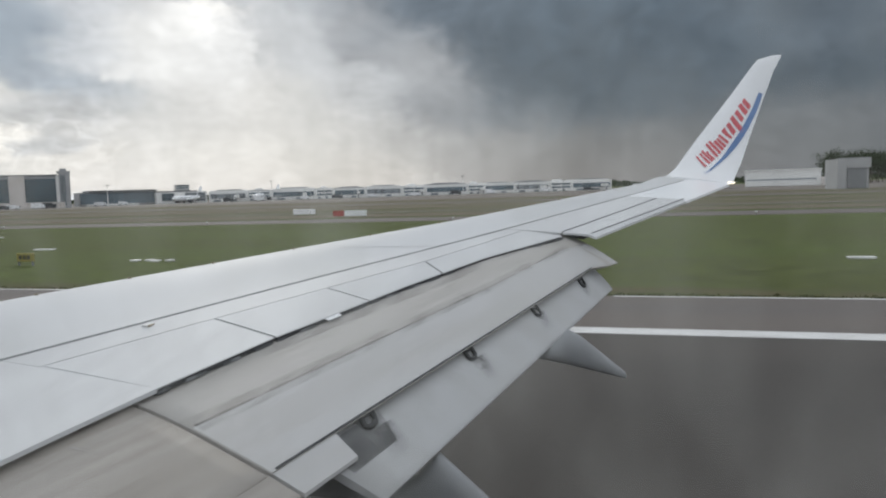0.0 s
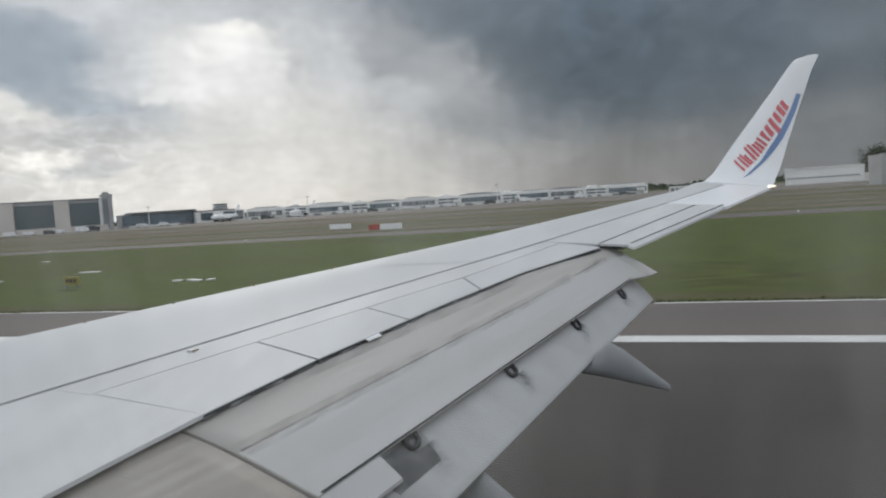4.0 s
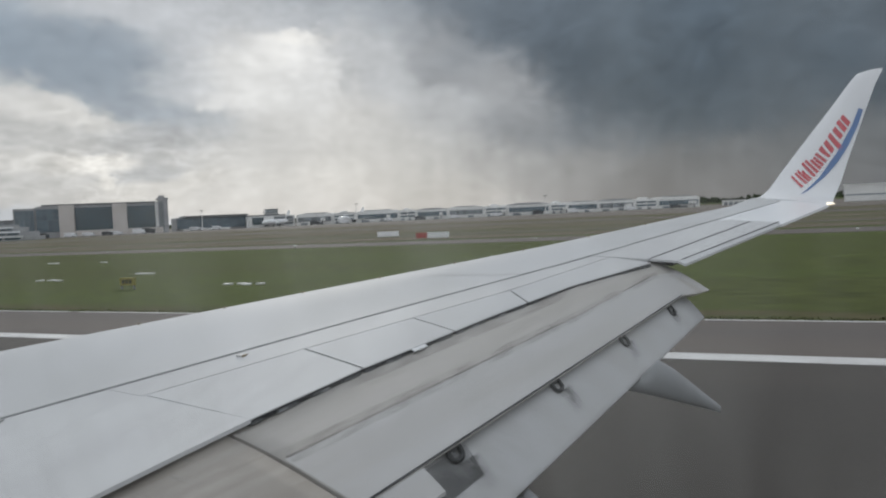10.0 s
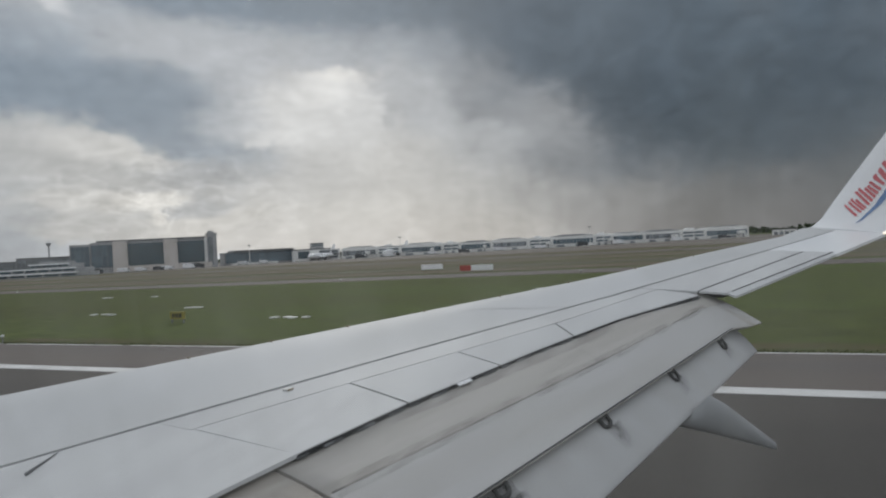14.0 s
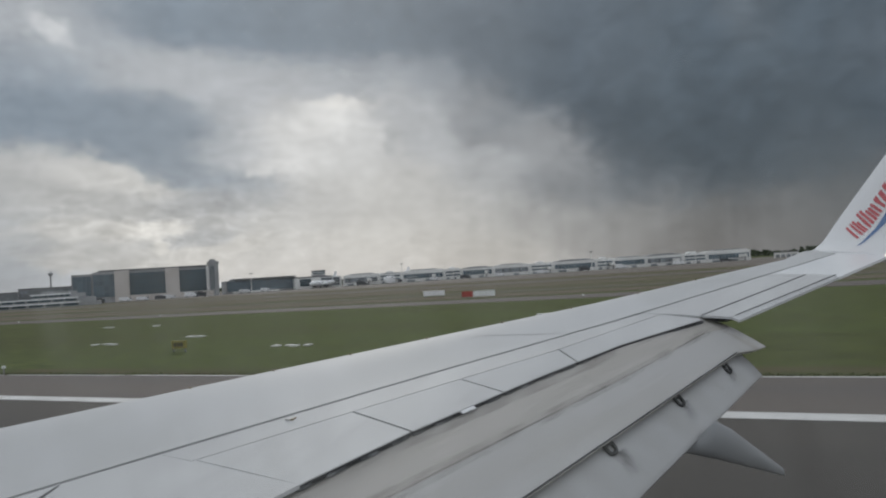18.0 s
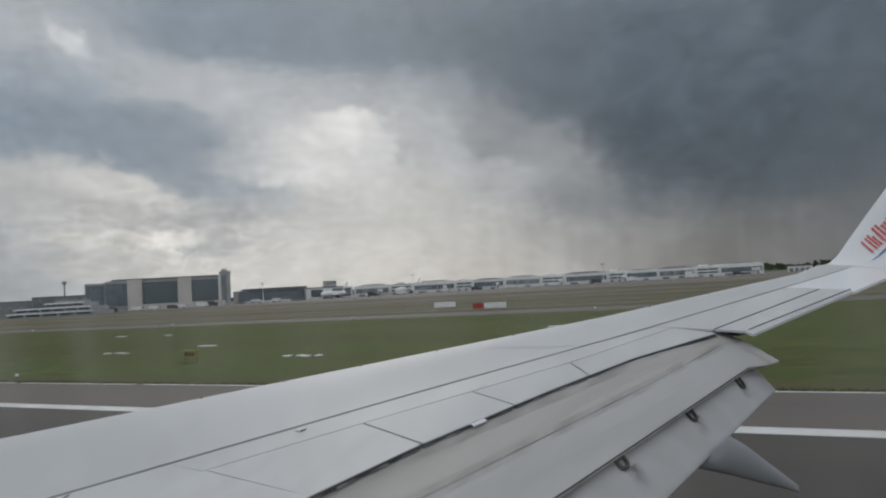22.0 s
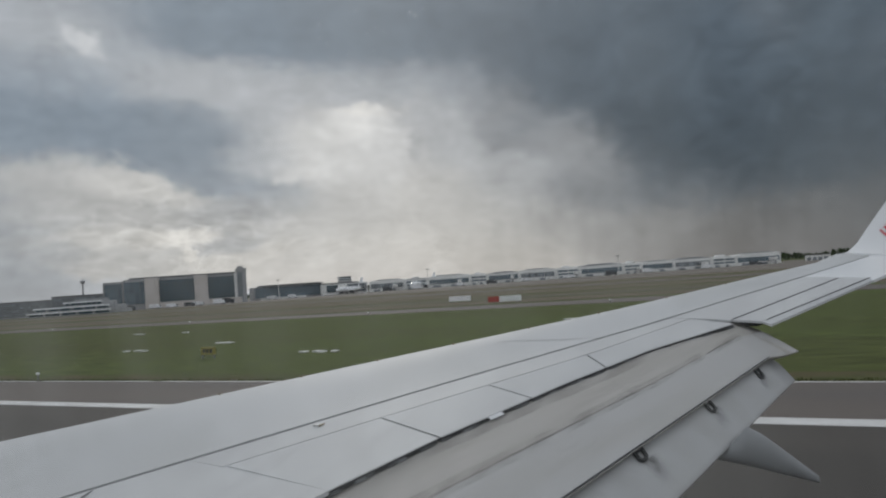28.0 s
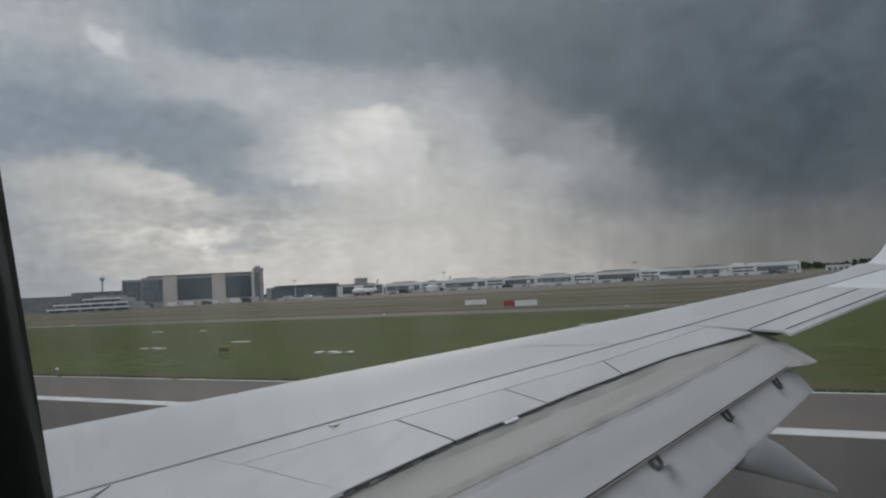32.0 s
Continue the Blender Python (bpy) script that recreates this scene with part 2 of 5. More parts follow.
    grey = nd("ShaderNodeBackground", Strength=SKY_STRENGTH)
    nt.links.new(tint.outputs[0], grey.inputs["Color"])
    both = nt.nodes.new("ShaderNodeAddShader")
    nt.links.new(blue.outputs[0], both.inputs[0])
    nt.links.new(grey.outputs[0], both.inputs[1])
    out = nt.nodes.new("ShaderNodeOutputWorld")
    nt.links.new(both.outputs[0], out.inputs["Surface"])


SKY_STRENGTH = 1.0
SKY_BASE = (0.57, 0.59, 0.62)
sky_world()
sun = new("sun", bpy.data.lights.new("sun", "SUN"))
sun.data.energy, sun.data.angle, sun.data.color = 0.7, radians(14), (1.0, 0.95, 0.88)
sun.matrix_world = look((-33, 50, 27), (0, 0, 0))

# ---- helpers ----
def part(name, bm, material, parent=None, label=""):
    me = bpy.data.meshes.new(name)
    bm.to_mesh(me)
    bm.free()
    me.materials.append(material)
    ob = new(name, me)
    if parent is not None:
        ob.parent = parent
    return tagged(ob, label) if label else ob


def smooth(ob, angle=40):
    me = ob.data
    me.polygons.foreach_set("use_smooth", [True] * len(me.polygons))
    me.set_sharp_from_angle(angle=radians(angle))
    return ob


def empty(name, label="", category="", group="", m=None):
    ob = tagged(new(name), label, category, group)
    if m is not None:
        ob.matrix_world = m
    return ob


def block(bm, x0, x1, y0, y1, z0, z1, bevel=0.0):
    vs = [bm.verts.new((x, y, z)) for x in (x0, x1) for y in (y0, y1) for z in (z0, z1)]
    fs = [bm.faces.new([vs[i] for i in f]) for f in ((0, 1, 3, 2), (4, 6, 7, 5), (0, 4, 5, 1), (2, 3, 7, 6), (0, 2, 6, 4), (1, 5, 7, 3))]
    if bevel:
        bmesh.ops.bevel(bm, geom=list({e for f in fs for e in f.edges}), offset=bevel, segments=2, affect="EDGES", profile=0.5)
    return bm


def boxmesh(*a, bevel=0.0):
    return block(bmesh.new(), *a, bevel=bevel)


def grid_solid(rows, closed=False):
    """A skin through rows of points (all rows alike in number); each row is a closed loop, capped at both ends."""
    bm = bmesh.new()
    vs = [[bm.verts.new(p) for p in row] for row in rows]
    n = len(rows[0])
    for a, b in zip(vs, vs[1:]):
        for i in range(n):
            j = (i + 1) % n
            bm.faces.new((a[i], a[j], b[j], b[i]))
    bm.faces.new(vs[0][::-1])
    bm.faces.new(vs[-1])
    bmesh.ops.recalc_face_normals(bm, faces=bm.faces)
    return bm


def tube(bm, path, radii, n=10):
    rings = []
    for i, p in enumerate(path):
        a, b = Vector(path[max(i - 1, 0)]), Vector(path[min(i + 1, len(path) - 1)])
        q = (b - a).to_track_quat("Z", "Y")
        rings.append([bm.verts.new(Vector(p) + q @ Vector((radii[i] * math.cos(k * math.tau / n), radii[i] * math.sin(k * math.tau / n), 0))) for k in range(n)])
    for a, b in zip(rings, rings[1:]):
        for k in range(n):
            bm.faces.new((a[k], a[(k + 1) % n], b[(k + 1) % n], b[k]))
    bm.faces.new(rings[0][::-1])
    bm.faces.new(rings[-1])
    return bm


def lerp(knots, t):
    if t <= knots[0][0]:
        (a, u), (b, v) = knots[0], knots[1]
    elif t >= knots[-1][0]:
        (a, u), (b, v) = knots[-2], knots[-1]
    else:
        for (a, u), (b, v) in zip(knots, knots[1:]):
            if a <= t <= b:
                break
    return u + (v - u) * (t - a) / (b - a)


# ---- materials ----
def material(name, colour, rough=0.6, metal=0.0, vary=0.12, scale=1.0, fine=25.0, bump=0.0, stretch=(1, 1, 1), turn=0.0, second=None, amount=0.5, spec=0.5, lo=0.42, hi=0.62):
    """Painted or natural surface: broad stains towards a second colour, fine grain, and a fine relief."""
    m = bpy.data.materials.new(name)
    m.use_nodes = True
    nt = m.node_tree
    bs = nt.nodes["Principled BSDF"]
    bs.inputs["Roughness"].default_value, bs.inputs["Metallic"].default_value = rough, metal
    bs.inputs["Specular IOR Level"].default_value = spec
    geo = nt.nodes.new("ShaderNodeNewGeometry")
    mp = nt.nodes.new("ShaderNodeVectorMath")
    mp.operation = "MULTIPLY"
    mp.inputs[1].default_value = stretch
    rot = nt.nodes.new("ShaderNodeVectorRotate")
    rot.rotation_type = "Z_AXIS"
    rot.inputs["Angle"].default_value = radians(turn)
    nt.links.new(geo.outputs["Position"], rot.inputs["Vector"])
    nt.links.new(rot.outputs[0], mp.inputs[0])
    def tex(s, d, r=0.55):
        n = nt.nodes.new("ShaderNodeTexNoise")
        n.inputs["Scale"].default_value, n.inputs["Detail"].default_value, n.inputs["Roughness"].default_value = s, d, r
        nt.links.new(mp.outputs[0], n.inputs["Vector"])
        return n.outputs["Fac"]
    broad, grain = tex(scale, 5), tex(fine, 4)
    ramp = nt.nodes.new("ShaderNodeMapRange")
    ramp.inputs["From Min"].default_value, ramp.inputs["From Max"].default_value = lo, hi
    ramp.inputs["To Max"].default_value = amount
    nt.links.new(broad, ramp.inputs["Value"])
    mix = nt.nodes.new("ShaderNodeMix")
    mix.data_type = "RGBA"
    c2 = second or tuple(c * 0.72 for c in colour)
    mix.inputs[6].default_value, mix.inputs[7].default_value = (*colour, 1), (*c2, 1)
    nt.links.new(ramp.outputs[0], mix.inputs[0])
    hsv = nt.nodes.new("ShaderNodeHueSaturation")
    val = nt.nodes.new("ShaderNodeMapRange")
    val.inputs["From Min"].default_value, val.inputs["From Max"].default_value = 0.3, 0.7
    val.inputs["To Min"].default_value, val.inputs["To Max"].default_value = 1 - vary, 1 + vary
    nt.links.new(grain, val.inputs["Value"])
    nt.links.new(val.outputs[0], hsv.inputs["Value"])
    nt.links.new(mix.outputs[2], hsv.inputs["Color"])
    nt.links.new(hsv.outputs[0], bs.inputs["Base Color"])
    if bump:
        b = nt.nodes.new("ShaderNodeBump")
        b.inputs["Strength"].default_value, b.inputs["Distance"].default_value = 0.6, bump
        nt.links.new(grain, b.inputs["Height"])
        nt.links.new(b.outputs[0], bs.inputs["Normal"])
    return m


WING_GREY = material("wing_grey_paint", (0.605, 0.615, 0.625), 0.62, vary=0.03, scale=0.9, fine=9, stretch=(1, 0.5, 1), second=(0.545, 0.555, 0.558), amount=0.8, spec=0.3)
PANEL_GREY = material("panel_grey_paint", (0.625, 0.635, 0.64), 0.62, vary=0.03, scale=1.4, fine=9, stretch=(1.5, 0.4, 1), second=(0.55, 0.555, 0.565), amount=0.8, spec=0.3)
FLAP_GREY = material("flap_weathered_paint", (0.485, 0.466, 0.442), 0.62, vary=0.05, scale=1.3, fine=7, stretch=(3.2, 0.22, 1), turn=22.0, second=(0.425, 0.406, 0.378), amount=0.9)
INNER_FLAP = material("dirty_inner_flap_paint", (0.40, 0.372, 0.340), 0.65, vary=0.06, scale=1.2, fine=7, stretch=(3.0, 0.25, 1), turn=22.0, second=(0.315, 0.288, 0.255), amount=0.9)
FLAP_PALE = material("flap_pale_paint", (0.505, 0.502, 0.498), 0.55, vary=0.04, scale=1.3, fine=7, stretch=(3.0, 0.25, 1), turn=20.0, second=(0.465, 0.456, 0.442), amount=0.85)
AFT_GREY = material("aft_flap_paint", (0.44, 0.445, 0.45), 0.5, vary=0.04, scale=1.8, fine=8, stretch=(0.6, 1.5, 1), second=(0.39, 0.39, 0.385), amount=0.7)
WHITE = material("white_gloss_paint", (0.87, 0.88, 0.89), 0.3, vary=0.015, scale=0.8, fine=6, second=(0.79, 0.80, 0.815), amount=0.7)
# near-black: dark metal and seals, also painted shade in the bay and gaps
DARK = material("dark_metal_and_shade", (0.026, 0.028, 0.030), 0.7, vary=0.3, scale=3, fine=22)
SEAL = material("rubber_seal", (0.12, 0.125, 0.13), 0.8, vary=0.2, scale=4)
FAIRING = material("fairing_grey_paint", (0.27, 0.28, 0.29), 0.42, vary=0.04, scale=1.6, fine=9, second=(0.22, 0.225, 0.23), amount=0.8)
RED = material("red_paint", (0.66, 0.13, 0.15), 0.4, vary=0.04)
BLUE = material("blue_paint", (0.14, 0.24, 0.46), 0.4, vary=0.04)
GRASS = material("mown_grass", (0.082, 0.104, 0.030), 0.95, vary=0.35, scale=0.05, fine=1.3, stretch=(0.35, 1, 1), second=(0.072, 0.082, 0.026), amount=0.9, bump=0.02, spec=0.1)
DRYGRASS = material("dry_grass", (0.150, 0.128, 0.095), 0.95, vary=0.25, scale=0.05, fine=0.8, stretch=(0.06, 1, 1), second=(0.088, 0.098, 0.040), amount=0.9, spec=0.1, lo=0.46, hi=0.56)
ASPHALT = material("runway_asphalt", (0.074, 0.066, 0.060), 0.8, vary=0.16, scale=0.12, fine=30, stretch=(0.12, 1, 1), second=(0.058, 0.053, 0.049), amount=0.9, bump=0.004, spec=0.3)
SHOULDER = material("shoulder_asphalt", (0.138, 0.120, 0.108), 0.85, vary=0.14, scale=0.2, fine=25, stretch=(0.15, 1, 1), second=(0.112, 0.102, 0.097), amount=0.8, spec=0.3)
CONCRETE = material("apron_concrete", (0.165, 0.142, 0.122), 0.85, vary=0.1, scale=0.03, fine=2, stretch=(0.4, 1, 1), second=(0.130, 0.115, 0.098), amount=0.8, spec=0.3)
LINE = material("white_line_paint", (0.70, 0.70, 0.69), 0.6, vary=0.1, scale=0.6, fine=14, second=(0.55, 0.54, 0.53), amount=0.7)
VERGE = material("worn_verge", (0.100, 0.088, 0.045), 0.95, vary=0.4, scale=0.7, fine=6, stretch=(0.35, 1, 1), second=(0.070, 0.088, 0.028), amount=1.0, spec=0.1)

# ---- ground, runway and taxiway ----
def sheet(name, x0, x1, y0, y1, z, mat, nx=1, ny=1):
    bm = bmesh.new()
    g = [[bm.verts.new((x0 + (x1 - x0) * i / nx, y0 + (y1 - y0) * j / ny, z)) for j in range(ny + 1)] for i in range(nx + 1)]
    for i in range(nx):
        for j in range(ny):
            bm.faces.new((g[i][j], g[i + 1][j], g[i + 1][j + 1], g[i][j + 1]))
    return part(name, bm, mat)


SKEW = -1.0  # the airliner's nose points a little off the runway's line


def slab(name, x0, x1, y0, y1, z1, mat):
    ob = part(name, boxmesh(x0, x1, y0, y1, -0.25, z1), mat)
    if y0 < 30:
        ob.matrix_world = Matrix.Rotation(radians(SKEW), 4, "Z")
    return ob


tagged(sheet("ground", -3500, 3500, -3500, 3500, 0.0, GRASS), "flat airfield ground of mown green grass", "ground", kind="structure")
tagged(slab("runway", -1500, 1500, -24.4, 19.85, 0.035, ASPHALT), "dark grey worn asphalt runway", "runway", kind="structure")
tagged(slab("runway_shoulder", -1500, 1500, 19.85, 25.9, 0.03, SHOULDER), "lighter brownish asphalt runway shoulder beside the grass", "pavement", kind="structure")
tagged(slab("runway_edge_line", -1500, 1500, 19.2, 20.0, 0.042, LINE), "broad white painted runway edge line", "marking", kind="structure")
tagged(slab("verge", -1500, 1500, 25.9, 28.2, 0.010, VERGE), "worn brownish grass verge beside the shoulder", "grass", kind="structure")
tagged(slab("taxiway", -1500, 1500, 90.0, 101.0, 0.03, SHOULDER), "grey asphalt taxiway parallel to the runway", "taxiway", kind="structure")
tagged(slab("taxiway_edge_strip", -1500, 1500, 88.8, 90.0, 0.026, CONCRETE), "pale concrete strip along the taxiway", "pavement", kind="structure")
tagged(slab("apron", -1500, 420, 300.0, 900.0, 0.03, CONCRETE), "pale brown concrete apron before the terminal", "apron", kind="structure")
tagged(slab("dry_verge", -1500, 1500, 107.0, 299.9, 0.012, DRYGRASS), "dry brownish mown grass before the apron", "grass", kind="structure")
tagged(slab("far_taxiway", -1500, 1500, 205.0, 224.0, 0.03, SHOULDER), "far grey taxiway across the grass", "taxiway", kind="structure")
tagged(slab("service_road", -1500, 1500, 128.0, 133.0, 0.03, SHOULDER), "narrow grey service road across the grass", "road", kind="structure")

# ---- the airliner: lines of the wing as functions of the distance outboard ----
def plane_z(y):
    return 3.9 - (14.9 - y) * 0.155


def chord(y):
    return 1 - (max(y, 2.5) - 4) / 11 * 0.75


LE_X = [(0.3, -12.7), (4.89, -8.06), (7.3, -5.86), (10.6, -2.81), (13.69, -0.36), (14.5, -0.06)]
HINGE_X = [(0.3, -8.2), (4.26, -5.82), (7.0, -4.10), (9.88, -2.19), (13.47, -0.02), (14.5, 0.58)]
THIN_X = [(0.3, -7.2), (4.95, -4.93), (6.24, -4.11), (8.45, -2.66), (10.12, -1.78)]
TE_X = [(0.3, -4.95), (4.68, -3.79), (5.95, -3.36), (7.59, -2.66), (8.83, -2.05), (10.04, -1.21)]


def le(y): return lerp(LE_X, y), plane_z(y) + 0.22 * chord(y)
def hinge(y): return lerp(HINGE_X, y), plane_z(y) + 0.12 * chord(y)
def thin(y): return lerp(THIN_X, y), plane_z(y) + 0.09 * chord(y)
def te(y): return lerp(TE_X, y), plane_z(y)
def ail_front(y): return 0.504 * y - 6.343, plane_z(y) + 0.03
def tab_line(y): return 0.509 * y - 6.004, plane_z(y) + 0.01
def ail_te(y): return 0.488 * y - 5.681, plane_z(y) - 0.02


def panel(fa, fb, ya0, ya1, yb0, yb1, thick=0.03, trim=(0.0, 0.0), bulge=0.0, n=8, m=4, lift=0.0, taper=0.0):
    """A skin panel between two lines, its ends slanted from ya to yb; trim cuts back its front and rear edges."""
    rows = []
    for i in range(n + 1):
        u = i / n
        top = []
        ya, yb = ya0 + (ya1 - ya0) * u, yb0 + (yb1 - yb0) * u
        a, b = Vector((fa(ya)[0], ya, fa(ya)[1])), Vector((fb(yb)[0], yb, fb(yb)[1]))
        d = (b - a).normalized()
        a, b = a + d * trim[0], b - d * trim[1]
        for j in range(m + 1):
            v = j / m
            p = a.lerp(b, v)
            top.append(p + Vector((0, 0, lift + bulge * 4 * v * (1 - v))))
        rows.append(top + [top[j] - Vector((0, 0, thick * (1 - taper * j / m))) for j in range(m, -1, -1)])
    return grid_solid(rows)


airliner = empty("airliner", "white and grey twin-jet airliner rolling on a runway, flaps down", "airliner")

# wing box from the nose to the rear spar
rows = []
ys = [-0.3, 2, 3.5, 4.9, 6, 7.3, 8.5, 9.6, 10.6, 11.7, 12.7, 13.69, 14.2, 14.5]
for y in ys:
    (xa, za), (xb, zb), c = le(y), hinge(y), chord(y)
    xb -= 0.045
    row = []
    for j in range(9):
        v = j / 8
        row.append((xa + (xb - xa) * v, y, za + (zb - za) * v + 0.10 * c * math.sin(math.pi * v) * (1 - v)))
    row += [(xb, y, zb - 0.40 * c), (xa + 0.55 * (xb - xa), y, zb - 0.62 * c), (xa + 0.1 * c, y, za - 0.42 * c), (xa - 0.14 * c, y, za - 0.27 * c), (xa - 0.19 * c, y, za - 0.15 * c), (xa - 0.10 * c, y, za - 0.035 * c)]
    rows.append(row)
wing = smooth(part("wing", grid_solid(rows), WING_GREY, airliner, "light grey painted swept wing"), 35)

part("spar_seal", panel(lambda y: (hinge(y)[0] - 0.036, hinge(y)[1] - 0.012), lambda y: (hinge(y)[0] + 0.03, hinge(y)[1] - 0.016), 0.3, 14.0, 0.3, 14.0, 0.02, n=16, m=1), SEAL, wing, "dark sealant strip along the spar")
# near-black sheets in the rear bay under the moving panels, coloured for its shade
bay = part("wing_bay", panel(lambda y: (hinge(y)[0] - 0.03, hinge(y)[1] - 0.10), lambda y: (te(y)[0] - 0.25, te(y)[1] - 0.12), 0.3, 10.0, 0.3, 10.0, 0.04), DARK, wing, "near-black sheet for the shaded bay behind the rear spar")
part("wing_bay", panel(lambda y: (hinge(y)[0] - 0.03, hinge(y)[1] - 0.07), lambda y: (ail_te(y)[0] - 0.30, ail_te(y)[1] - 0.05), 10.2, 14.0, 10.2, 14.0, 0.03), DARK, wing, "near-black sheet for the shaded bay behind the rear spar")

# cover strip, spoilers and fixed trailing panels
part("cover_strip", panel(hinge, thin, 4.98, 10.1, 4.95, 10.1, 0.03, (0.026, 0.011), n=14, m=2), PANEL_GREY, wing)
part("joint_strip", panel(lambda y: (hinge(y)[0] + 0.03, hinge(y)[1] - 0.006), lambda y: (te(y)[0] - 0.02, te(y)[1] - 0.003), 4.90, 5.05, 4.78, 4.93, 0.02, n=1, m=8), PANEL_GREY, wing)
SEAM = [(4.95, 4.83), (6.24, 6.0), (7.29, 7.1), (8.42, 8.14), (10.1, 9.98)]
part("trailing_panel", panel(hinge, te, 0.3, 4.976, 0.3, 4.849, 0.035, (0.026, 0), 0.003, m=8), PANEL_GREY, wing)
for (a0, b0), (a1, b1) in zip(SEAM, SEAM[1:]):
    sp = part("spoiler", panel(thin, te, a0 + (0.026 if a0 < 5 else 0.013), a1 - (0.013 if a1 < 7 else 0.009), b0 + (0.019 if a0 < 5 else 0.013), b1 - (0.013 if a1 < 7 else 0.009), 0.03, (0.007, 0), 0.002, taper=0.7), PANEL_GREY, wing, "closed light grey spoiler panel")
    part("edge_seal", panel(lambda y: (te(y)[0] - 0.05, te(y)[1] - 0.032), lambda y: (te(y)[0] - 0.004, te(y)[1] - 0.014), b0 + 0.02, b1 - 0.02, b0 + 0.02, b1 - 0.02, 0.038, n=6, m=1), DARK, sp)
    for j in range(7):
        yj = b0 + 0.06 + (b1 - b0 - 0.12) * (j + 0.3 * math.sin(3.1 * j + b0 * 5)) / 6.3
        part("seal_lip", panel(lambda y: (te(y)[0] - 0.03, te(y)[1] - 0.03), lambda y: (te(y)[0] + 0.012, te(y)[1] - 0.028), yj, yj + 0.10 + 0.05 * math.sin(j * 2.3), yj, yj + 0.10, 0.02, n=1, m=1), FAIRING if j % 3 == 1 else SEAL, sp)

# outboard wing behind the spar: fixed strip, aileron with its tab, tip
part("trailing_panel", panel(hinge, ail_front, 10.12, 12.6, 10.03, 12.5, 0.03, (0.02, 0.014), 0.004), PANEL_GREY, wing)
aileron = part("aileron", panel(ail_front, tab_line, 10.04, 12.5, 9.99, 12.45, 0.028, (0.012, 0.006), 0.003), PANEL_GREY, wing)
part("aileron_tab", panel(tab_line, ail_te, 9.99, 12.45, 9.95, 12.4, 0.03, (0.006, 0), 0.0), PANEL_GREY, aileron)
part("tip_panel", panel(hinge, ail_te, 12.62, 14.45, 12.42, 14.0, 0.04, (0.010, 0), 0.01), WHITE, wing)

# dark seams before the aileron and its tab
for line, half in ((ail_front, 0.013), (tab_line, 0.009)):
    part("aileron_seam", panel(lambda y: (line(y)[0] - half, line(y)[1] + 0.0065), lambda y: (line(y)[0] + half, line(y)[1] + 0.006), 10.08, 12.46, 10.08, 12.46, 0.012, n=12, m=1), SEAL, wing)

# drooped flaps
FLAP_CROWN = 0.10
def flap_front(y): return 0.493 * y - 6.366 - 0.45 * chord(y), plane_z(y) - 0.05
def slot(y): return 0.319 * y - 3.995, 2.0 + 0.154 * (y - 5.08)
def flap_end(y): return slot(y)[0] + 0.25, slot(y)[1] - 0.115
def flap_rear(y):
    k = max(0.0, min(1.0, (y - 9.86) / 0.16))
    return slot(y)[0] + 0.20 * k, slot(y)[1] - 0.015 * k
def aft_front(y): return slot(y)[0] - 0.14, slot(y)[1] - 0.045
def aft_te(y): return 0.243 * y - 3.071, 1.66 + 0.154 * (y - 5.08)


def slant(y, v):
    """The flap's end seam runs square to the wing's rear line, so it drifts inboard towards the rear."""
    return y - 0.36 * v * max(0.0, 1 - abs(y - 4.80) / 1.3)


def flap_body(front, rear, y0, y1, thick, bulge, n=14, m=12, end_lift=0.0, skew=False):
    rows = []
    for i in range(n + 1):
        y = y0 + (y1 - y0) * i / n
        top, bot = [], []
        for j in range(m + 1):
            v = j / m
            ys = slant(y, v) if skew else y
            (xa, za), (xb, zb) = front(ys), rear(ys)
            lift = bulge + (end_lift * max(0.0, min(1.0, (y - 8.2) / 1.7)))
            p = Vector((xa + (xb - xa) * v, ys, za + (zb - za) * v + lift * math.sin(math.pi * v ** 0.8)))
            top.append(p)
            bot.append(p - Vector((0, 0, thick * (0.15 + 0.85 * math.sin(math.pi * min(1, 0.12 + 0.9 * (1 - v)))) if v < 1 else 0.012)))
        rows.append(top + bot[::-1])
    return smooth_bm(grid_solid(rows))


def smooth_bm(bm):
    for f in bm.faces:
        f.smooth = len(f.verts) == 4
    return bm


flap = part("main_flap", flap_body(flap_front, flap_rear, 4.82, 10.14, 0.16, FLAP_CROWN, n=33, end_lift=0.05, skew=True), FLAP_GREY, airliner, "drooped grey flap with dirt streaks")
inner = part("inboard_flap", flap_body(flap_front, slot, 0.4, 4.79, 0.16, FLAP_CROWN, n=24, skew=True), INNER_FLAP, airliner, "drooped dirty beige-grey inboard flap")
aft = part("aft_flap", flap_body(aft_front, aft_te, 4.83, 10.06, 0.07, 0.035), AFT_GREY, airliner, "steeply drooped grey aft flap segment")
part("rear_lip", panel(lambda y: (slot(y)[0] - 0.02, slot(y)[1] + 0.0), flap_end, 0.4, 4.45, 0.4, 4.43, 0.03, n=6, m=3), INNER_FLAP, inner)
part("flap_end_fairing", panel(lambda y: (slot(y)[0] - 0.02, slot(y)[1] + 0.0), flap_end, 4.48, 5.10, 4.46, 4.99, 0.03, n=4, m=3), FLAP_PALE, flap)

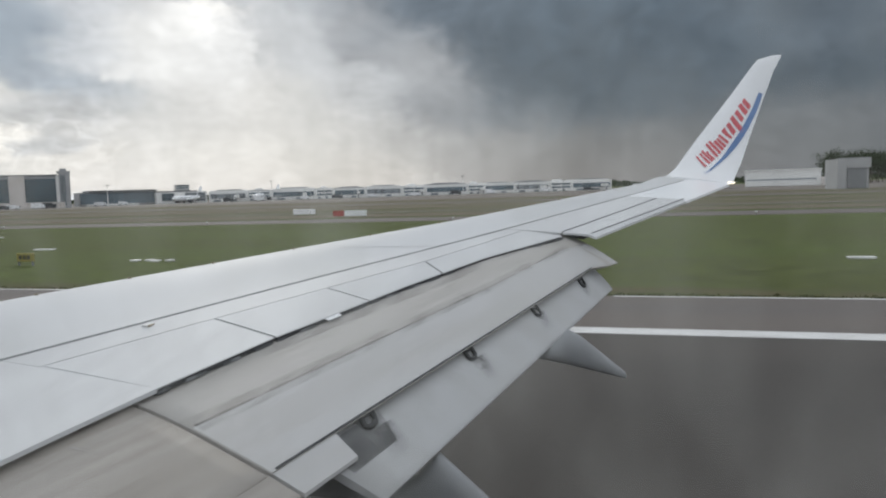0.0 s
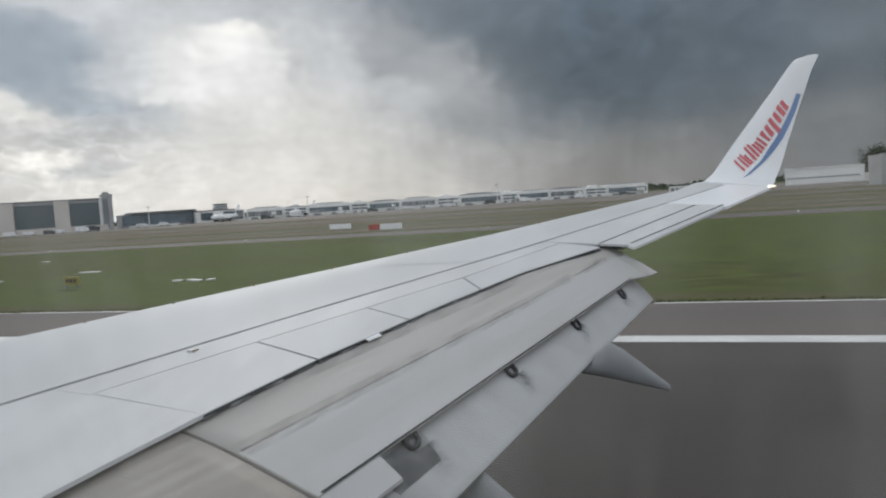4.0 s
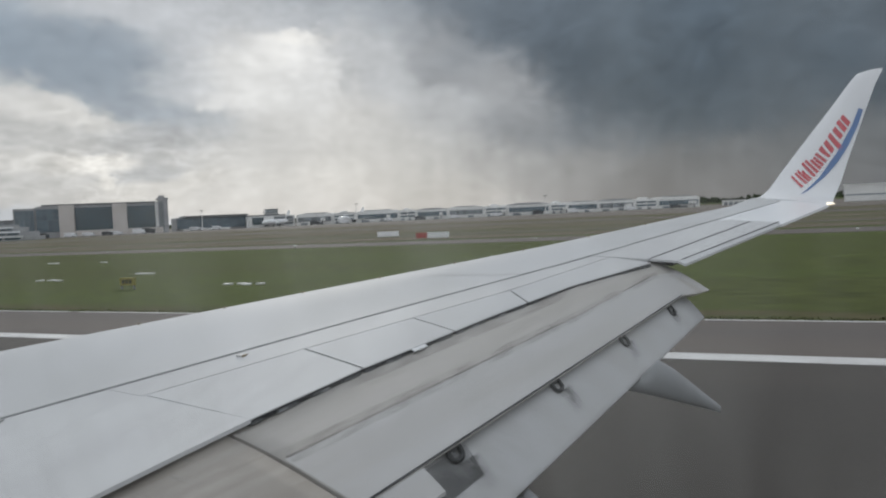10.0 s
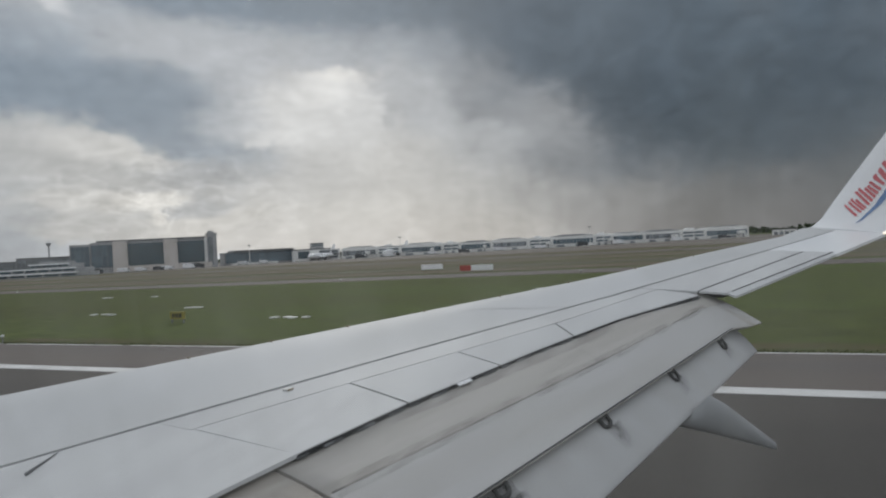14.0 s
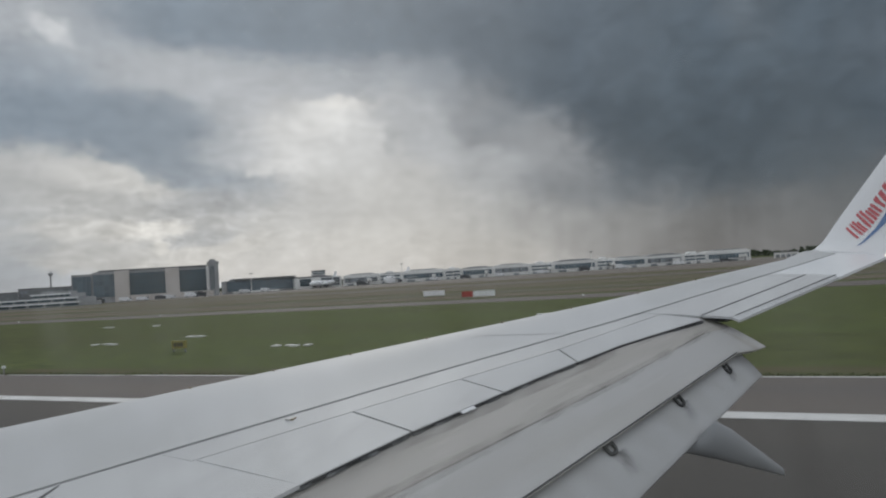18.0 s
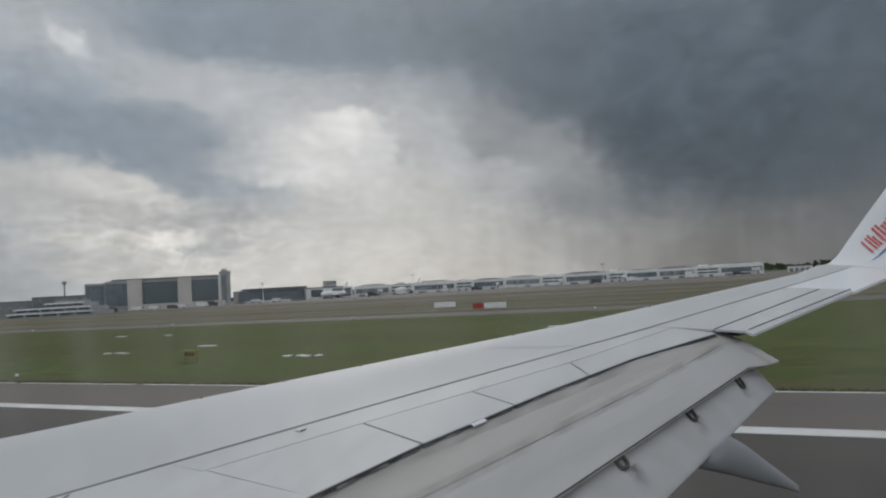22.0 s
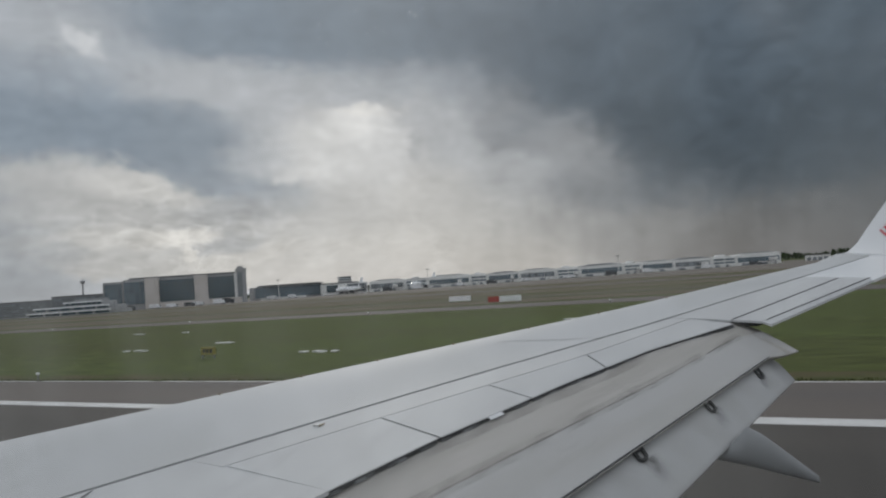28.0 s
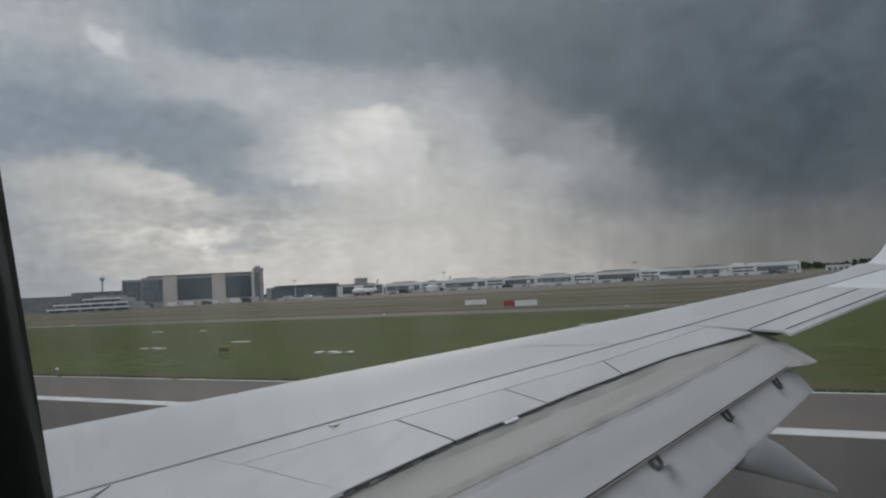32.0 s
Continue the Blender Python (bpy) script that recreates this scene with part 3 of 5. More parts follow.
def soft_stain_or_shade(name, colour, strength, scale, fade=False, stretch=(1, 1, 1)):
    """Thin grime or painted shade that lets the paint show through: broken by noise, or fading out behind where it
    starts.
    """
    m = bpy.data.materials.new(name)
    m.use_nodes = True
    nt = m.node_tree
    bs = nt.nodes["Principled BSDF"]
    bs.inputs["Base Color"].default_value, bs.inputs["Roughness"].default_value = (*colour, 1), 0.7
    co = nt.nodes.new("ShaderNodeTexCoord")
    def mth(op, a, b):
        n = nt.nodes.new("ShaderNodeMath")
        n.operation = op
        for k, v in enumerate((a, b)):
            if isinstance(v, (int, float)):
                n.inputs[k].default_value = v
            else:
                nt.links.new(v, n.inputs[k])
        return n.outputs[0]
    geo = nt.nodes.new("ShaderNodeNewGeometry")
    mul = nt.nodes.new("ShaderNodeVectorMath")
    mul.operation = "MULTIPLY"
    mul.inputs[1].default_value = stretch
    nt.links.new(geo.outputs["Position"], mul.inputs[0])
    tex = nt.nodes.new("ShaderNodeTexNoise")
    tex.inputs["Scale"].default_value, tex.inputs["Detail"].default_value = scale, 4
    nt.links.new(mul.outputs[0], tex.inputs["Vector"])
    fac = mth("MINIMUM", mth("MAXIMUM", mth("MULTIPLY", mth("SUBTRACT", tex.outputs["Fac"], 0.34), 3.4), 0.0), 1.0)
    if fade:
        uv = nt.nodes.new("ShaderNodeSeparateXYZ")
        at = nt.nodes.new("ShaderNodeUVMap")
        nt.links.new(at.outputs[0], uv.inputs[0])
        side = mth("SUBTRACT", 1.0, mth("ABSOLUTE", mth("SUBTRACT", mth("MULTIPLY", uv.outputs[1], 2.0), 1.0), 0))
        fac = mth("MULTIPLY", mth("ADD", mth("MULTIPLY", fac, 0.6), 0.4), mth("MULTIPLY", side, mth("SUBTRACT", 1.0, uv.outputs[0])))
    fac = mth("MULTIPLY", fac, strength)
    clear = nt.nodes.new("ShaderNodeBsdfTransparent")
    mix = nt.nodes.new("ShaderNodeMixShader")
    nt.links.new(fac, mix.inputs[0])
    nt.links.new(clear.outputs[0], mix.inputs[1])
    nt.links.new(bs.outputs[0], mix.inputs[2])
    nt.links.new(mix.outputs[0], nt.nodes["Material Output"].inputs["Surface"])
    return m


def uv_sheet(point, n, m):
    """An open sheet over point(u, v), with u and v as its map."""
    bm = bmesh.new()
    lay = bm.loops.layers.uv.new("map")
    g = [[bm.verts.new(point(i / n, j / m)) for j in range(m + 1)] for i in range(n + 1)]
    for i in range(n):
        for j in range(m):
            f = bm.faces.new((g[i][j], g[i + 1][j], g[i + 1][j + 1], g[i][j + 1]))
            f.smooth = True
            for lp, (a, b) in zip(f.loops, ((i, j), (i + 1, j), (i + 1, j + 1), (i, j + 1))):
                lp[lay].uv = (a / n, b / m)
    return bm


def flap_top(y, v, lift=0.002):
    y = slant(y, v)
    (xa, za), (xb, zb) = flap_front(y), flap_rear(y)
    b = FLAP_CROWN + 0.05 * max(0.0, min(1.0, (y - 8.2) / 1.7))
    return Vector((xa + (xb - xa) * v, y, za + (zb - za) * v + b * math.sin(math.pi * v ** 0.8) + lift))


def aft_top(y, v, lift=0.003):
    (xa, za), (xb, zb) = aft_front(y), aft_te(y)
    return Vector((xa + (xb - xa) * v, y, za + (zb - za) * v + 0.035 * math.sin(math.pi * v ** 0.8) + lift))


# the rear third of the flap is cleaner, with a broken line of grime along its edge
part("rear_flap_skin", uv_sheet(lambda u, v: flap_top(4.83 + 5.30 * u, 0.628 + 0.372 * v), 33, 8), FLAP_PALE, flap, "paler grey rear skin of the flap")
GRIME = soft_stain_or_shade("flap_grime_line", (0.11, 0.105, 0.10), 0.38, 9, stretch=(0.6, 0.35, 1))
HAZE = soft_stain_or_shade("flap_grime_haze", (0.20, 0.175, 0.145), 0.20, 3.2, stretch=(1.6, 0.3, 1))
part("flap_seam", uv_sheet(lambda u, v: flap_top(4.85 + 5.2 * u, 0.617 + 0.014 * v, 0.004), 33, 1), GRIME, flap)
part("grime_band", uv_sheet(lambda u, v: flap_top(4.85 + 5.2 * u, 0.57 + 0.10 * v, 0.003), 33, 2), HAZE, flap)
part("grime_band", uv_sheet(lambda u, v: flap_top(4.85 + 5.2 * u, 0.20 + 0.16 * v, 0.003), 33, 3), HAZE, flap)
part("flap_seam", uv_sheet(lambda u, v: flap_top(7.90 - 0.12 * u + 0.014 * v, 0.40 + 0.22 * u, 0.004), 8, 1), GRIME, flap)
# near-black line along the flap's rear edge, painting the shade of the slot
part("rear_seal", uv_sheet(lambda u, v: flap_top(4.86 + 5.0 * u, 0.989 + 0.013 * v, 0.004), 33, 1), DARK, flap, "near-black line painted for the slot's shade along the flap edge")
# ragged near-black strip on the flap, painting the gap's shade just behind the spoilers
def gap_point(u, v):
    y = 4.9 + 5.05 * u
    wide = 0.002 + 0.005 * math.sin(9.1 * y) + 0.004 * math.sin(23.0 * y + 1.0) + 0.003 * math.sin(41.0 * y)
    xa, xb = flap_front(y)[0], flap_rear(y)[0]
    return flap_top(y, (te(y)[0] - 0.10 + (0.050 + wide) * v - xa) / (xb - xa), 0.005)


part("soot_strip", uv_sheet(gap_point, 80, 2), DARK, flap, "ragged near-black strip painted for the gap's shade behind the spoilers")
# pale scuffs on the inboard flap
SCUFF = soft_stain_or_shade("pale_scuff", (0.66, 0.65, 0.63), 0.55, 12, fade=True)
for y, v, run in ((4.35, 0.30, 0.16), (4.15, 0.44, 0.12), (3.85, 0.36, 0.14), (4.52, 0.20, 0.12)):
    part("scuff", uv_sheet(lambda a, b: flap_top(y + 0.05 * a + 0.035 * b, v + run * a, 0.004), 4, 1), SCUFF, inner)
# soot behind the hinge brackets, and shade painted at the flap's inner end recess
SOOT = soft_stain_or_shade("bracket_soot", (0.10, 0.10, 0.10), 0.75, 14, fade=True)
for y in (9.56, 8.34, 6.98, 5.50):
    part("soot_smear", uv_sheet(lambda u, v: aft_top(y - 0.13 + 0.26 * v - 0.16 * u, 0.36 + 0.45 * u), 5, 4), SOOT, aft, "faint dark smear behind a bracket")
part("end_shade_patch", uv_sheet(lambda u, v: aft_top(4.90 + (0.74 - 0.22 * u) * v, 0.16 + 0.46 * u, 0.004), 4, 4), soft_stain_or_shade("recess_shade", (0.035, 0.036, 0.038), 1.0, 0.7), aft, "dark patch painted for the shaded recess at the flap end")

# winglet
W_LE = [(-0.06, 14.5, 3.86), (0.12, 14.8, 3.93), (0.27, 14.93, 4.06), (0.50, 15.06, 4.38), (0.77, 15.2, 4.74), (1.325, 15.47, 5.46), (1.70, 15.66, 5.97), (1.80, 15.71, 6.08), (1.98, 15.74, 6.12)]
W_TE = [(1.14, 14.0, 3.74), (1.26, 14.6, 3.76), (1.32, 14.86, 3.88), (1.43, 15.03, 4.10), (1.59, 15.2, 4.56), (1.855, 15.45, 5.28), (2.075, 15.63, 5.86), (2.19, 15.7, 6.08), (2.21, 15.74, 6.14)]
rows = []
for i, (a, b) in enumerate(zip(W_LE, W_TE)):
    a, b = Vector(a), Vector(b)
    k = min(i / 4, 1)
    nrm = Vector((0, 0.93 * k, -1 + 0.64 * k)).normalized()
    th = 0.16 * (1 - 0.62 * i / 8)
    ins, outs = [], []
    for j in range(9):
        v = j / 8
        p = a.lerp(b, v)
        prof = 4 * (v ** 0.6) * (1 - v) * 0.28
        ins.append(p - nrm * th * prof)
        outs.append(p + nrm * (th * prof + 0.006))
    rows.append(ins + outs[::-1])
winglet = smooth(part("winglet", grid_solid(rows), WHITE, airliner, "tall upswept white winglet with red and blue marks"), 50)



def wl_point(s, v, out=0.010):
    """A point on the winglet's inner face; s counts its sections upward, v runs from front to rear."""
    i = min(int(s), 7)
    f = s - i
    a = Vector(W_LE[i]).lerp(Vector(W_LE[i + 1]), f)
    b = Vector(W_TE[i]).lerp(Vector(W_TE[i + 1]), f)
    k = min(s / 4, 1)
    nrm = Vector((0, 0.93 * k, -1 + 0.64 * k)).normalized()
    th = 0.16 * (1 - 0.62 * s / 8)
    return a.lerp(b, v) - nrm * (th * 4 * (v ** 0.6) * (1 - v) * 0.28 + out)


def decal(name, quads, mat, label):
    """Thin painted shapes lying on the winglet: each quad is four (s, v) corners, subdivided to follow the face."""
    bm = bmesh.new()
    for q in quads:
        n = 5
        g = []
        for i in range(n + 1):
            row = []
            for j in range(n + 1):
                a, b = i / n, j / n
                s = (q[0][0] * (1 - a) + q[1][0] * a) * (1 - b) + (q[3][0] * (1 - a) + q[2][0] * a) * b
                v = (q[0][1] * (1 - a) + q[1][1] * a) * (1 - b) + (q[3][1] * (1 - a) + q[2][1] * a) * b
                row.append(bm.verts.new(wl_point(s, v)))
            g.append(row)
        for i in range(n):
            for j in range(n):
                bm.faces.new((g[i][j], g[i + 1][j], g[i + 1][j + 1], g[i][j + 1]))
    bmesh.ops.remove_doubles(bm, verts=bm.verts, dist=0.0004)
    return part(name, bm, mat, winglet, label)


# a row of plain slim red bars
def txt(u, w):
    """u along the row, w across it from its upper to its lower edge."""
    a = (2.635 + (5.093 - 2.635) * u, 0.217 + (0.299 - 0.217) * u)
    b = (2.095 + (4.900 - 2.095) * u, 0.481 + (0.748 - 0.481) * u)
    return a[0] + (b[0] - a[0]) * w, a[1] + (b[1] - a[1]) * w


def bar(u0, u1, w0, w1):
    return [txt(u0, w0), txt(u1, w0), txt(u1, w1), txt(u0, w1)]


u = 0.0
for width, top, foot, pair in ((0.155, 0, 1, True), (0.05, 0.05, 1, False), (0.08, 0.30, 1, False), (0.125, 0, 1, True), (0.115, 0.30, 1, True), (0.08, 0.30, 1, False), (0.125, 0.30, 1, True), (0.125, 0.30, 1.28, True), (0.115, 0.30, 1, True)):
    a, b, t = u + 0.010, u + width - 0.012, 0.040
    decal("red_mark", [bar(a, a + t, top, foot)], RED, "red painted bar")
    if pair:
        decal("red_mark", [bar(b - t, b, top + 0.04, min(foot, 1))], RED, "red painted bar")
    u += width
sweep = [(1.39, 0.54, 0.55), (2.0, 0.565, 0.60), (2.97, 0.640, 0.705), (3.6, 0.692, 0.815), (4.25, 0.765, 0.905), (4.75, 0.80, 0.945), (5.18, 0.775, 0.925)]
decal("blue_sweep", [[(s0, a0), (s1, a1), (s1, b1), (s0, b0)] for (s0, a0, b0), (s1, a1, b1) in zip(sweep, sweep[1:])], BLUE, "curved blue painted stripe")
TIP_LAMP = bpy.data.materials.new("lit_tip_lamp")
TIP_LAMP.use_nodes = True
TIP_LAMP.node_tree.nodes["Principled BSDF"].inputs["Emission Color"].default_value = (1.0, 0.86, 0.66, 1)
TIP_LAMP.node_tree.nodes["Principled BSDF"].inputs["Emission Strength"].default_value = 1.0
part("tail_light", smooth_bm(tube(bmesh.new(), [(1.12, 13.98, 3.76), (1.17, 13.99, 3.76), (1.24, 14.0, 3.755)], [0.020, 0.024, 0.010], 8)), TIP_LAMP, winglet, "small lit warm white wingtip light")
part("static_wick", tube(bmesh.new(), [(1.05, 13.7, 3.67), (1.28, 13.7, 3.66)], [0.006, 0.003], 5), SEAL, wing)

# hinge brackets of the aft flap: u-shaped arms lying on its skin, square to the slot and open towards it
def arm_point(y, a, b, lift):
    """a across the arm, b along it from the slot, both in metres."""
    span = aft_te(y)[0] - aft_front(y)[0]
    return aft_top(y + a - 0.62 * b, (0.085 + b * 0.80) / span, lift)


for y in (9.56, 8.34, 6.98, 5.50):
    k = 0.62 + 0.30 * (10 - y) / 4.5
    half, reach = 0.070 * k, 0.115 * k
    pts = []
    for q in range(15):
        if q < 5:
            a, b = -half, reach * q / 5
        elif q > 9:
            a, b = half, reach * (14 - q) / 5
        else:
            ang = math.pi * (q - 4.5) / 5
            a, b = -half * math.cos(ang), reach + 0.055 * k * math.sin(ang)
        pts.append(arm_point(y, a, b, 0.024 * k))
    br = part("hinge_bracket", smooth_bm(tube(bmesh.new(), pts, [0.025 * k] * 15, 7)), DARK, aft, "dark u-shaped hinge bracket")
    part("bracket_pin", tube(bmesh.new(), [arm_point(y, -half, 0.03 * k, 0.03 * k), arm_point(y, half, 0.03 * k, 0.03 * k)], [0.014 * k, 0.014 * k], 8), DARK, br)

# flap track fairings, canoe shaped
def fairing(y0, x_tip, z_tip, length, width, top_slope, low_slope, rise=0.55):
    """A pointed tail cone that widens and deepens forward to a rounded nose."""
    rows = []
    for i in range(17):
        d = length * (1 - i / 16)
        f = min(d, 1.5)
        nose = math.sqrt(max(0.0, 1 - max(0.0, (d - 1.5) / (length - 1.5 + 0.02)) ** 2))
        top = z_tip + 0.03 + top_slope * min(d, rise) - 1.0 * max(0.0, min(d, rise + 0.25) - rise)
        low = z_tip - 0.03 + low_slope * min(d, 1.2)
        zc, hz = (top + low) / 2, (top - low) / 2 * max(nose, 0.06)
        hy = (0.03 + (width / 2 - 0.03) * (f / 1.5) ** 0.8) * max(nose, 0.06)
        rows.append([(x_tip - d, y0 + hy * (1 - 0.5 * max(0.0, math.sin(a)) ** 1.5) * math.copysign(abs(math.cos(a)) ** 0.55, math.cos(a)), zc + hz * math.copysign(abs(math.sin(a)) ** 0.7, math.sin(a))) for a in (k * math.tau / 16 for k in range(16))])
    return smooth_bm(grid_solid(rows))


part("flap_track_fairing", fairing(8.0, -0.375, 1.79, 2.4, 0.40, 0.82, 0.22, 0.58), FAIRING, airliner, "grey canoe-shaped flap track fairing")
part("flap_track_fairing", fairing(5.6, -1.02, 1.08, 2.8, 0.42, 0.86, 0.22, 0.70), FAIRING, airliner, "grey canoe-shaped flap track fairing")

BARE = material("brownish_worn_fitting", (0.30, 0.25, 0.17), 0.6, vary=0.2, scale=8)
# small fittings on the wing
for y in (6.55, 7.25, 7.95, 8.7, 9.5, 10.3, 11.2, 12.1):
    x, z = le(y)
    part("vortex_stud", boxmesh(x + 0.03, x + 0.07, y - 0.008, y + 0.008, z - 0.01, z + 0.022, bevel=0.003), BARE, wing)
x, z = hinge(5.95)
part("refuel_cap", boxmesh(x + 0.09, x + 0.15, 5.90, 5.98, z - 0.03, z + 0.003, bevel=0.003), LINE, wing, "small pale cap with a worn rim")
part("cap_rim", boxmesh(x + 0.15, x + 0.17, 5.91, 5.99, z - 0.03, z + 0.005, bevel=0.003), BARE, wing)
part("wear_plate", panel(lambda y: (te(y)[0] - 0.025, te(y)[1] - 0.001), lambda y: (te(y)[0] + 0.05, te(y)[1] - 0.016), 6.56, 6.72, 6.53, 6.69, 0.010, n=2, m=1), WHITE, wing, "bright bare metal wear plate")
# hooked seam beside the wing root
part("panel_seam", panel(lambda y: (hinge(y)[0] + 0.03 + 0.9 * (4.29 - y), hinge(y)[1] - 0.02), lambda y: (hinge(y)[0] + 0.055 + 0.9 * (4.29 - y), hinge(y)[1] - 0.022), 3.9, 4.29, 3.9, 4.29, 0.02, lift=0.018, n=6, m=1), SEAL, wing)
# chordwise skin seams
def skin_line(y0, y1, n=10):
    pts = []
    for i in range(n + 1):
        f = i / n
        y = y0 + (y1 - y0) * f
        (xa, za), (xb, zb), c = le(y), hinge(y), chord(y)
        v = 1 - 0.62 * f
        pts.append(Vector((xa + (xb - xa) * v, y, za + (zb - za) * v + 0.10 * c * math.sin(math.pi * v) * (1 - v) + 0.0015)))
    bm = bmesh.new()
    for p, q in zip(pts, pts[1:]):
        w = Vector((0, 0.006, 0))
        bm.faces.new([bm.verts.new(r) for r in (p - w, q - w, q + w, p + w)])
    return bm


for ya, yb in ((9.15, 8.75), (12.3, 11.95)):
    part("skin_seam", skin_line(ya, yb), SEAL, wing)

# main landing gear under the wing root
gear = part("main_gear_strut", tube(bmesh.new(), [(-5.6, 1.0, 1.45), (-5.6, 1.0, 1.0), (-5.6, 1.0, 0.55)], [0.14, 0.12, 0.10], 12), FAIRING, airliner)
for dy in (-0.43, 0.43):
    tyre = part("tyre", smooth_bm(tube(bmesh.new(), [(-5.6, 1.0 + dy - 0.18, 0.60), (-5.6, 1.0 + dy - 0.14, 0.60), (-5.6, 1.0 + dy + 0.14, 0.60), (-5.6, 1.0 + dy + 0.18, 0.60)], [0.44, 0.565, 0.565, 0.44], 28)), SEAL, gear)
part("axle", tube(bmesh.new(), [(-5.6, 0.57, 0.6), (-5.6, 1.43, 0.6)], [0.06, 0.06], 8), FAIRING, gear)

# ---- fuselage and cabin window ----
CY, CZ, R_OUT, R_IN = -1.698, 3.35, 1.88, 1.76
# liner plastic coloured near-black: the unlit cabin's shade is in the base colour
LINER = material("shade_dark_liner_plastic", (0.012, 0.015, 0.014), 0.6, vary=0.03, scale=3, fine=60)
SKIN = material("fuselage_white_paint", (0.78, 0.79, 0.80), 0.3, vary=0.02, scale=1.2)


def shell(x, s, r):
    """A point on the round body: s is the arc above the window's middle, in metres at the liner."""
    a = math.asin((3.90 - CZ) / R_IN) + s / R_IN
    return Vector((x, CY + r * math.cos(a), CZ + r * math.sin(a)))


WX0, WX1, WS0, WS1 = -0.209, 0.135, -0.36, 0.17


LEAN = 0.457


def window_ring(grow, r, n=12):
    pts = []
    cx, cs = (WX0 + WX1) / 2, (WS0 + WS1) / 2
    hx, hs, rad = (WX1 - WX0) / 2 + grow, (WS1 - WS0) / 2 + grow, 0.085 + grow
    for qx, qs, a0 in ((1, 1, 0), (-1, 1, 90), (-1, -1, 180), (1, -1, 270)):
        for k in range(n + 1):
            a = radians(a0 + 90 * k / n)
            s = cs + qs * (hs - rad) + rad * math.sin(a)
            pts.append(shell(cx + qx * (hx - rad) + rad * math.cos(a) + LEAN * max(-0.12, min(0.05, s)), s, r))
    return pts


def box_ring(hx0, hx1, s0, s1, r, n=12):
    pts = []
    corners = [(hx1, s1), (hx0, s1), (hx0, s0), (hx1, s0)]
    for c in range(4):
        x, s = corners[c]
        prev, nxt = corners[c - 1], corners[(c + 1) % 4]
        for k in range(n + 1):
            f = k / n - 0.5
            to = nxt if f > 0 else prev
            pts.append(shell(x + (to[0] - x) * abs(f) * 0.96, s + (to[1] - s) * abs(f) * 0.96, r))
    return pts


PX0, PX1, PS0, PS1 = -0.75, 0.6, -0.55, 0.55
bm = bmesh.new()
rings = [box_ring(PX0, PX1, PS0, PS1, R_IN), window_ring(0.060, R_IN), window_ring(0.050, R_IN + 0.004), window_ring(0.038, R_IN + 0.020), window_ring(0.014, R_IN + 0.070), window_ring(0.0, R_IN + 0.095), window_ring(-0.012, R_OUT - 0.006), window_ring(-0.012, R_OUT)]
vs = [[bm.verts.new(p) for p in ring] for ring in rings]
n = len(rings[0])
for a, b in zip(vs, vs[1:]):
    for i in range(n):
        bm.faces.new((a[i], a[(i + 1) % n], b[(i + 1) % n], b[i]))
bmesh.ops.recalc_face_normals(bm, faces=bm.faces)
wall = smooth(part("window_wall", bm, LINER, airliner, "plastic cabin wall round the window, coloured near-black for its shade"), 50)

bm = bmesh.new()
vs = [[bm.verts.new(p) for p in ring] for ring in (window_ring(-0.012, R_OUT), window_ring(0.02, R_OUT), box_ring(PX0, PX1, PS0, PS1, R_OUT))]
for a, b in zip(vs, vs[1:]):
    for i in range(n):
        bm.faces.new((a[i], a[(i + 1) % n], b[(i + 1) % n], b[i]))
smooth(part("skin_panel", bm, SKIN, airliner), 50)

bm = bmesh.new()
ring0, ring1 = window_ring(-0.0125, R_OUT - 0.004), window_ring(-0.0125, R_OUT + 0.003)
a, b = [bm.verts.new(p) for p in ring0], [bm.verts.new(p) for p in ring1]
bm.faces.new(a[::-1])
bm.faces.new(b)
for i in range(n):
    bm.faces.new((a[i], a[(i + 1) % n], b[(i + 1) % n], b[i]))


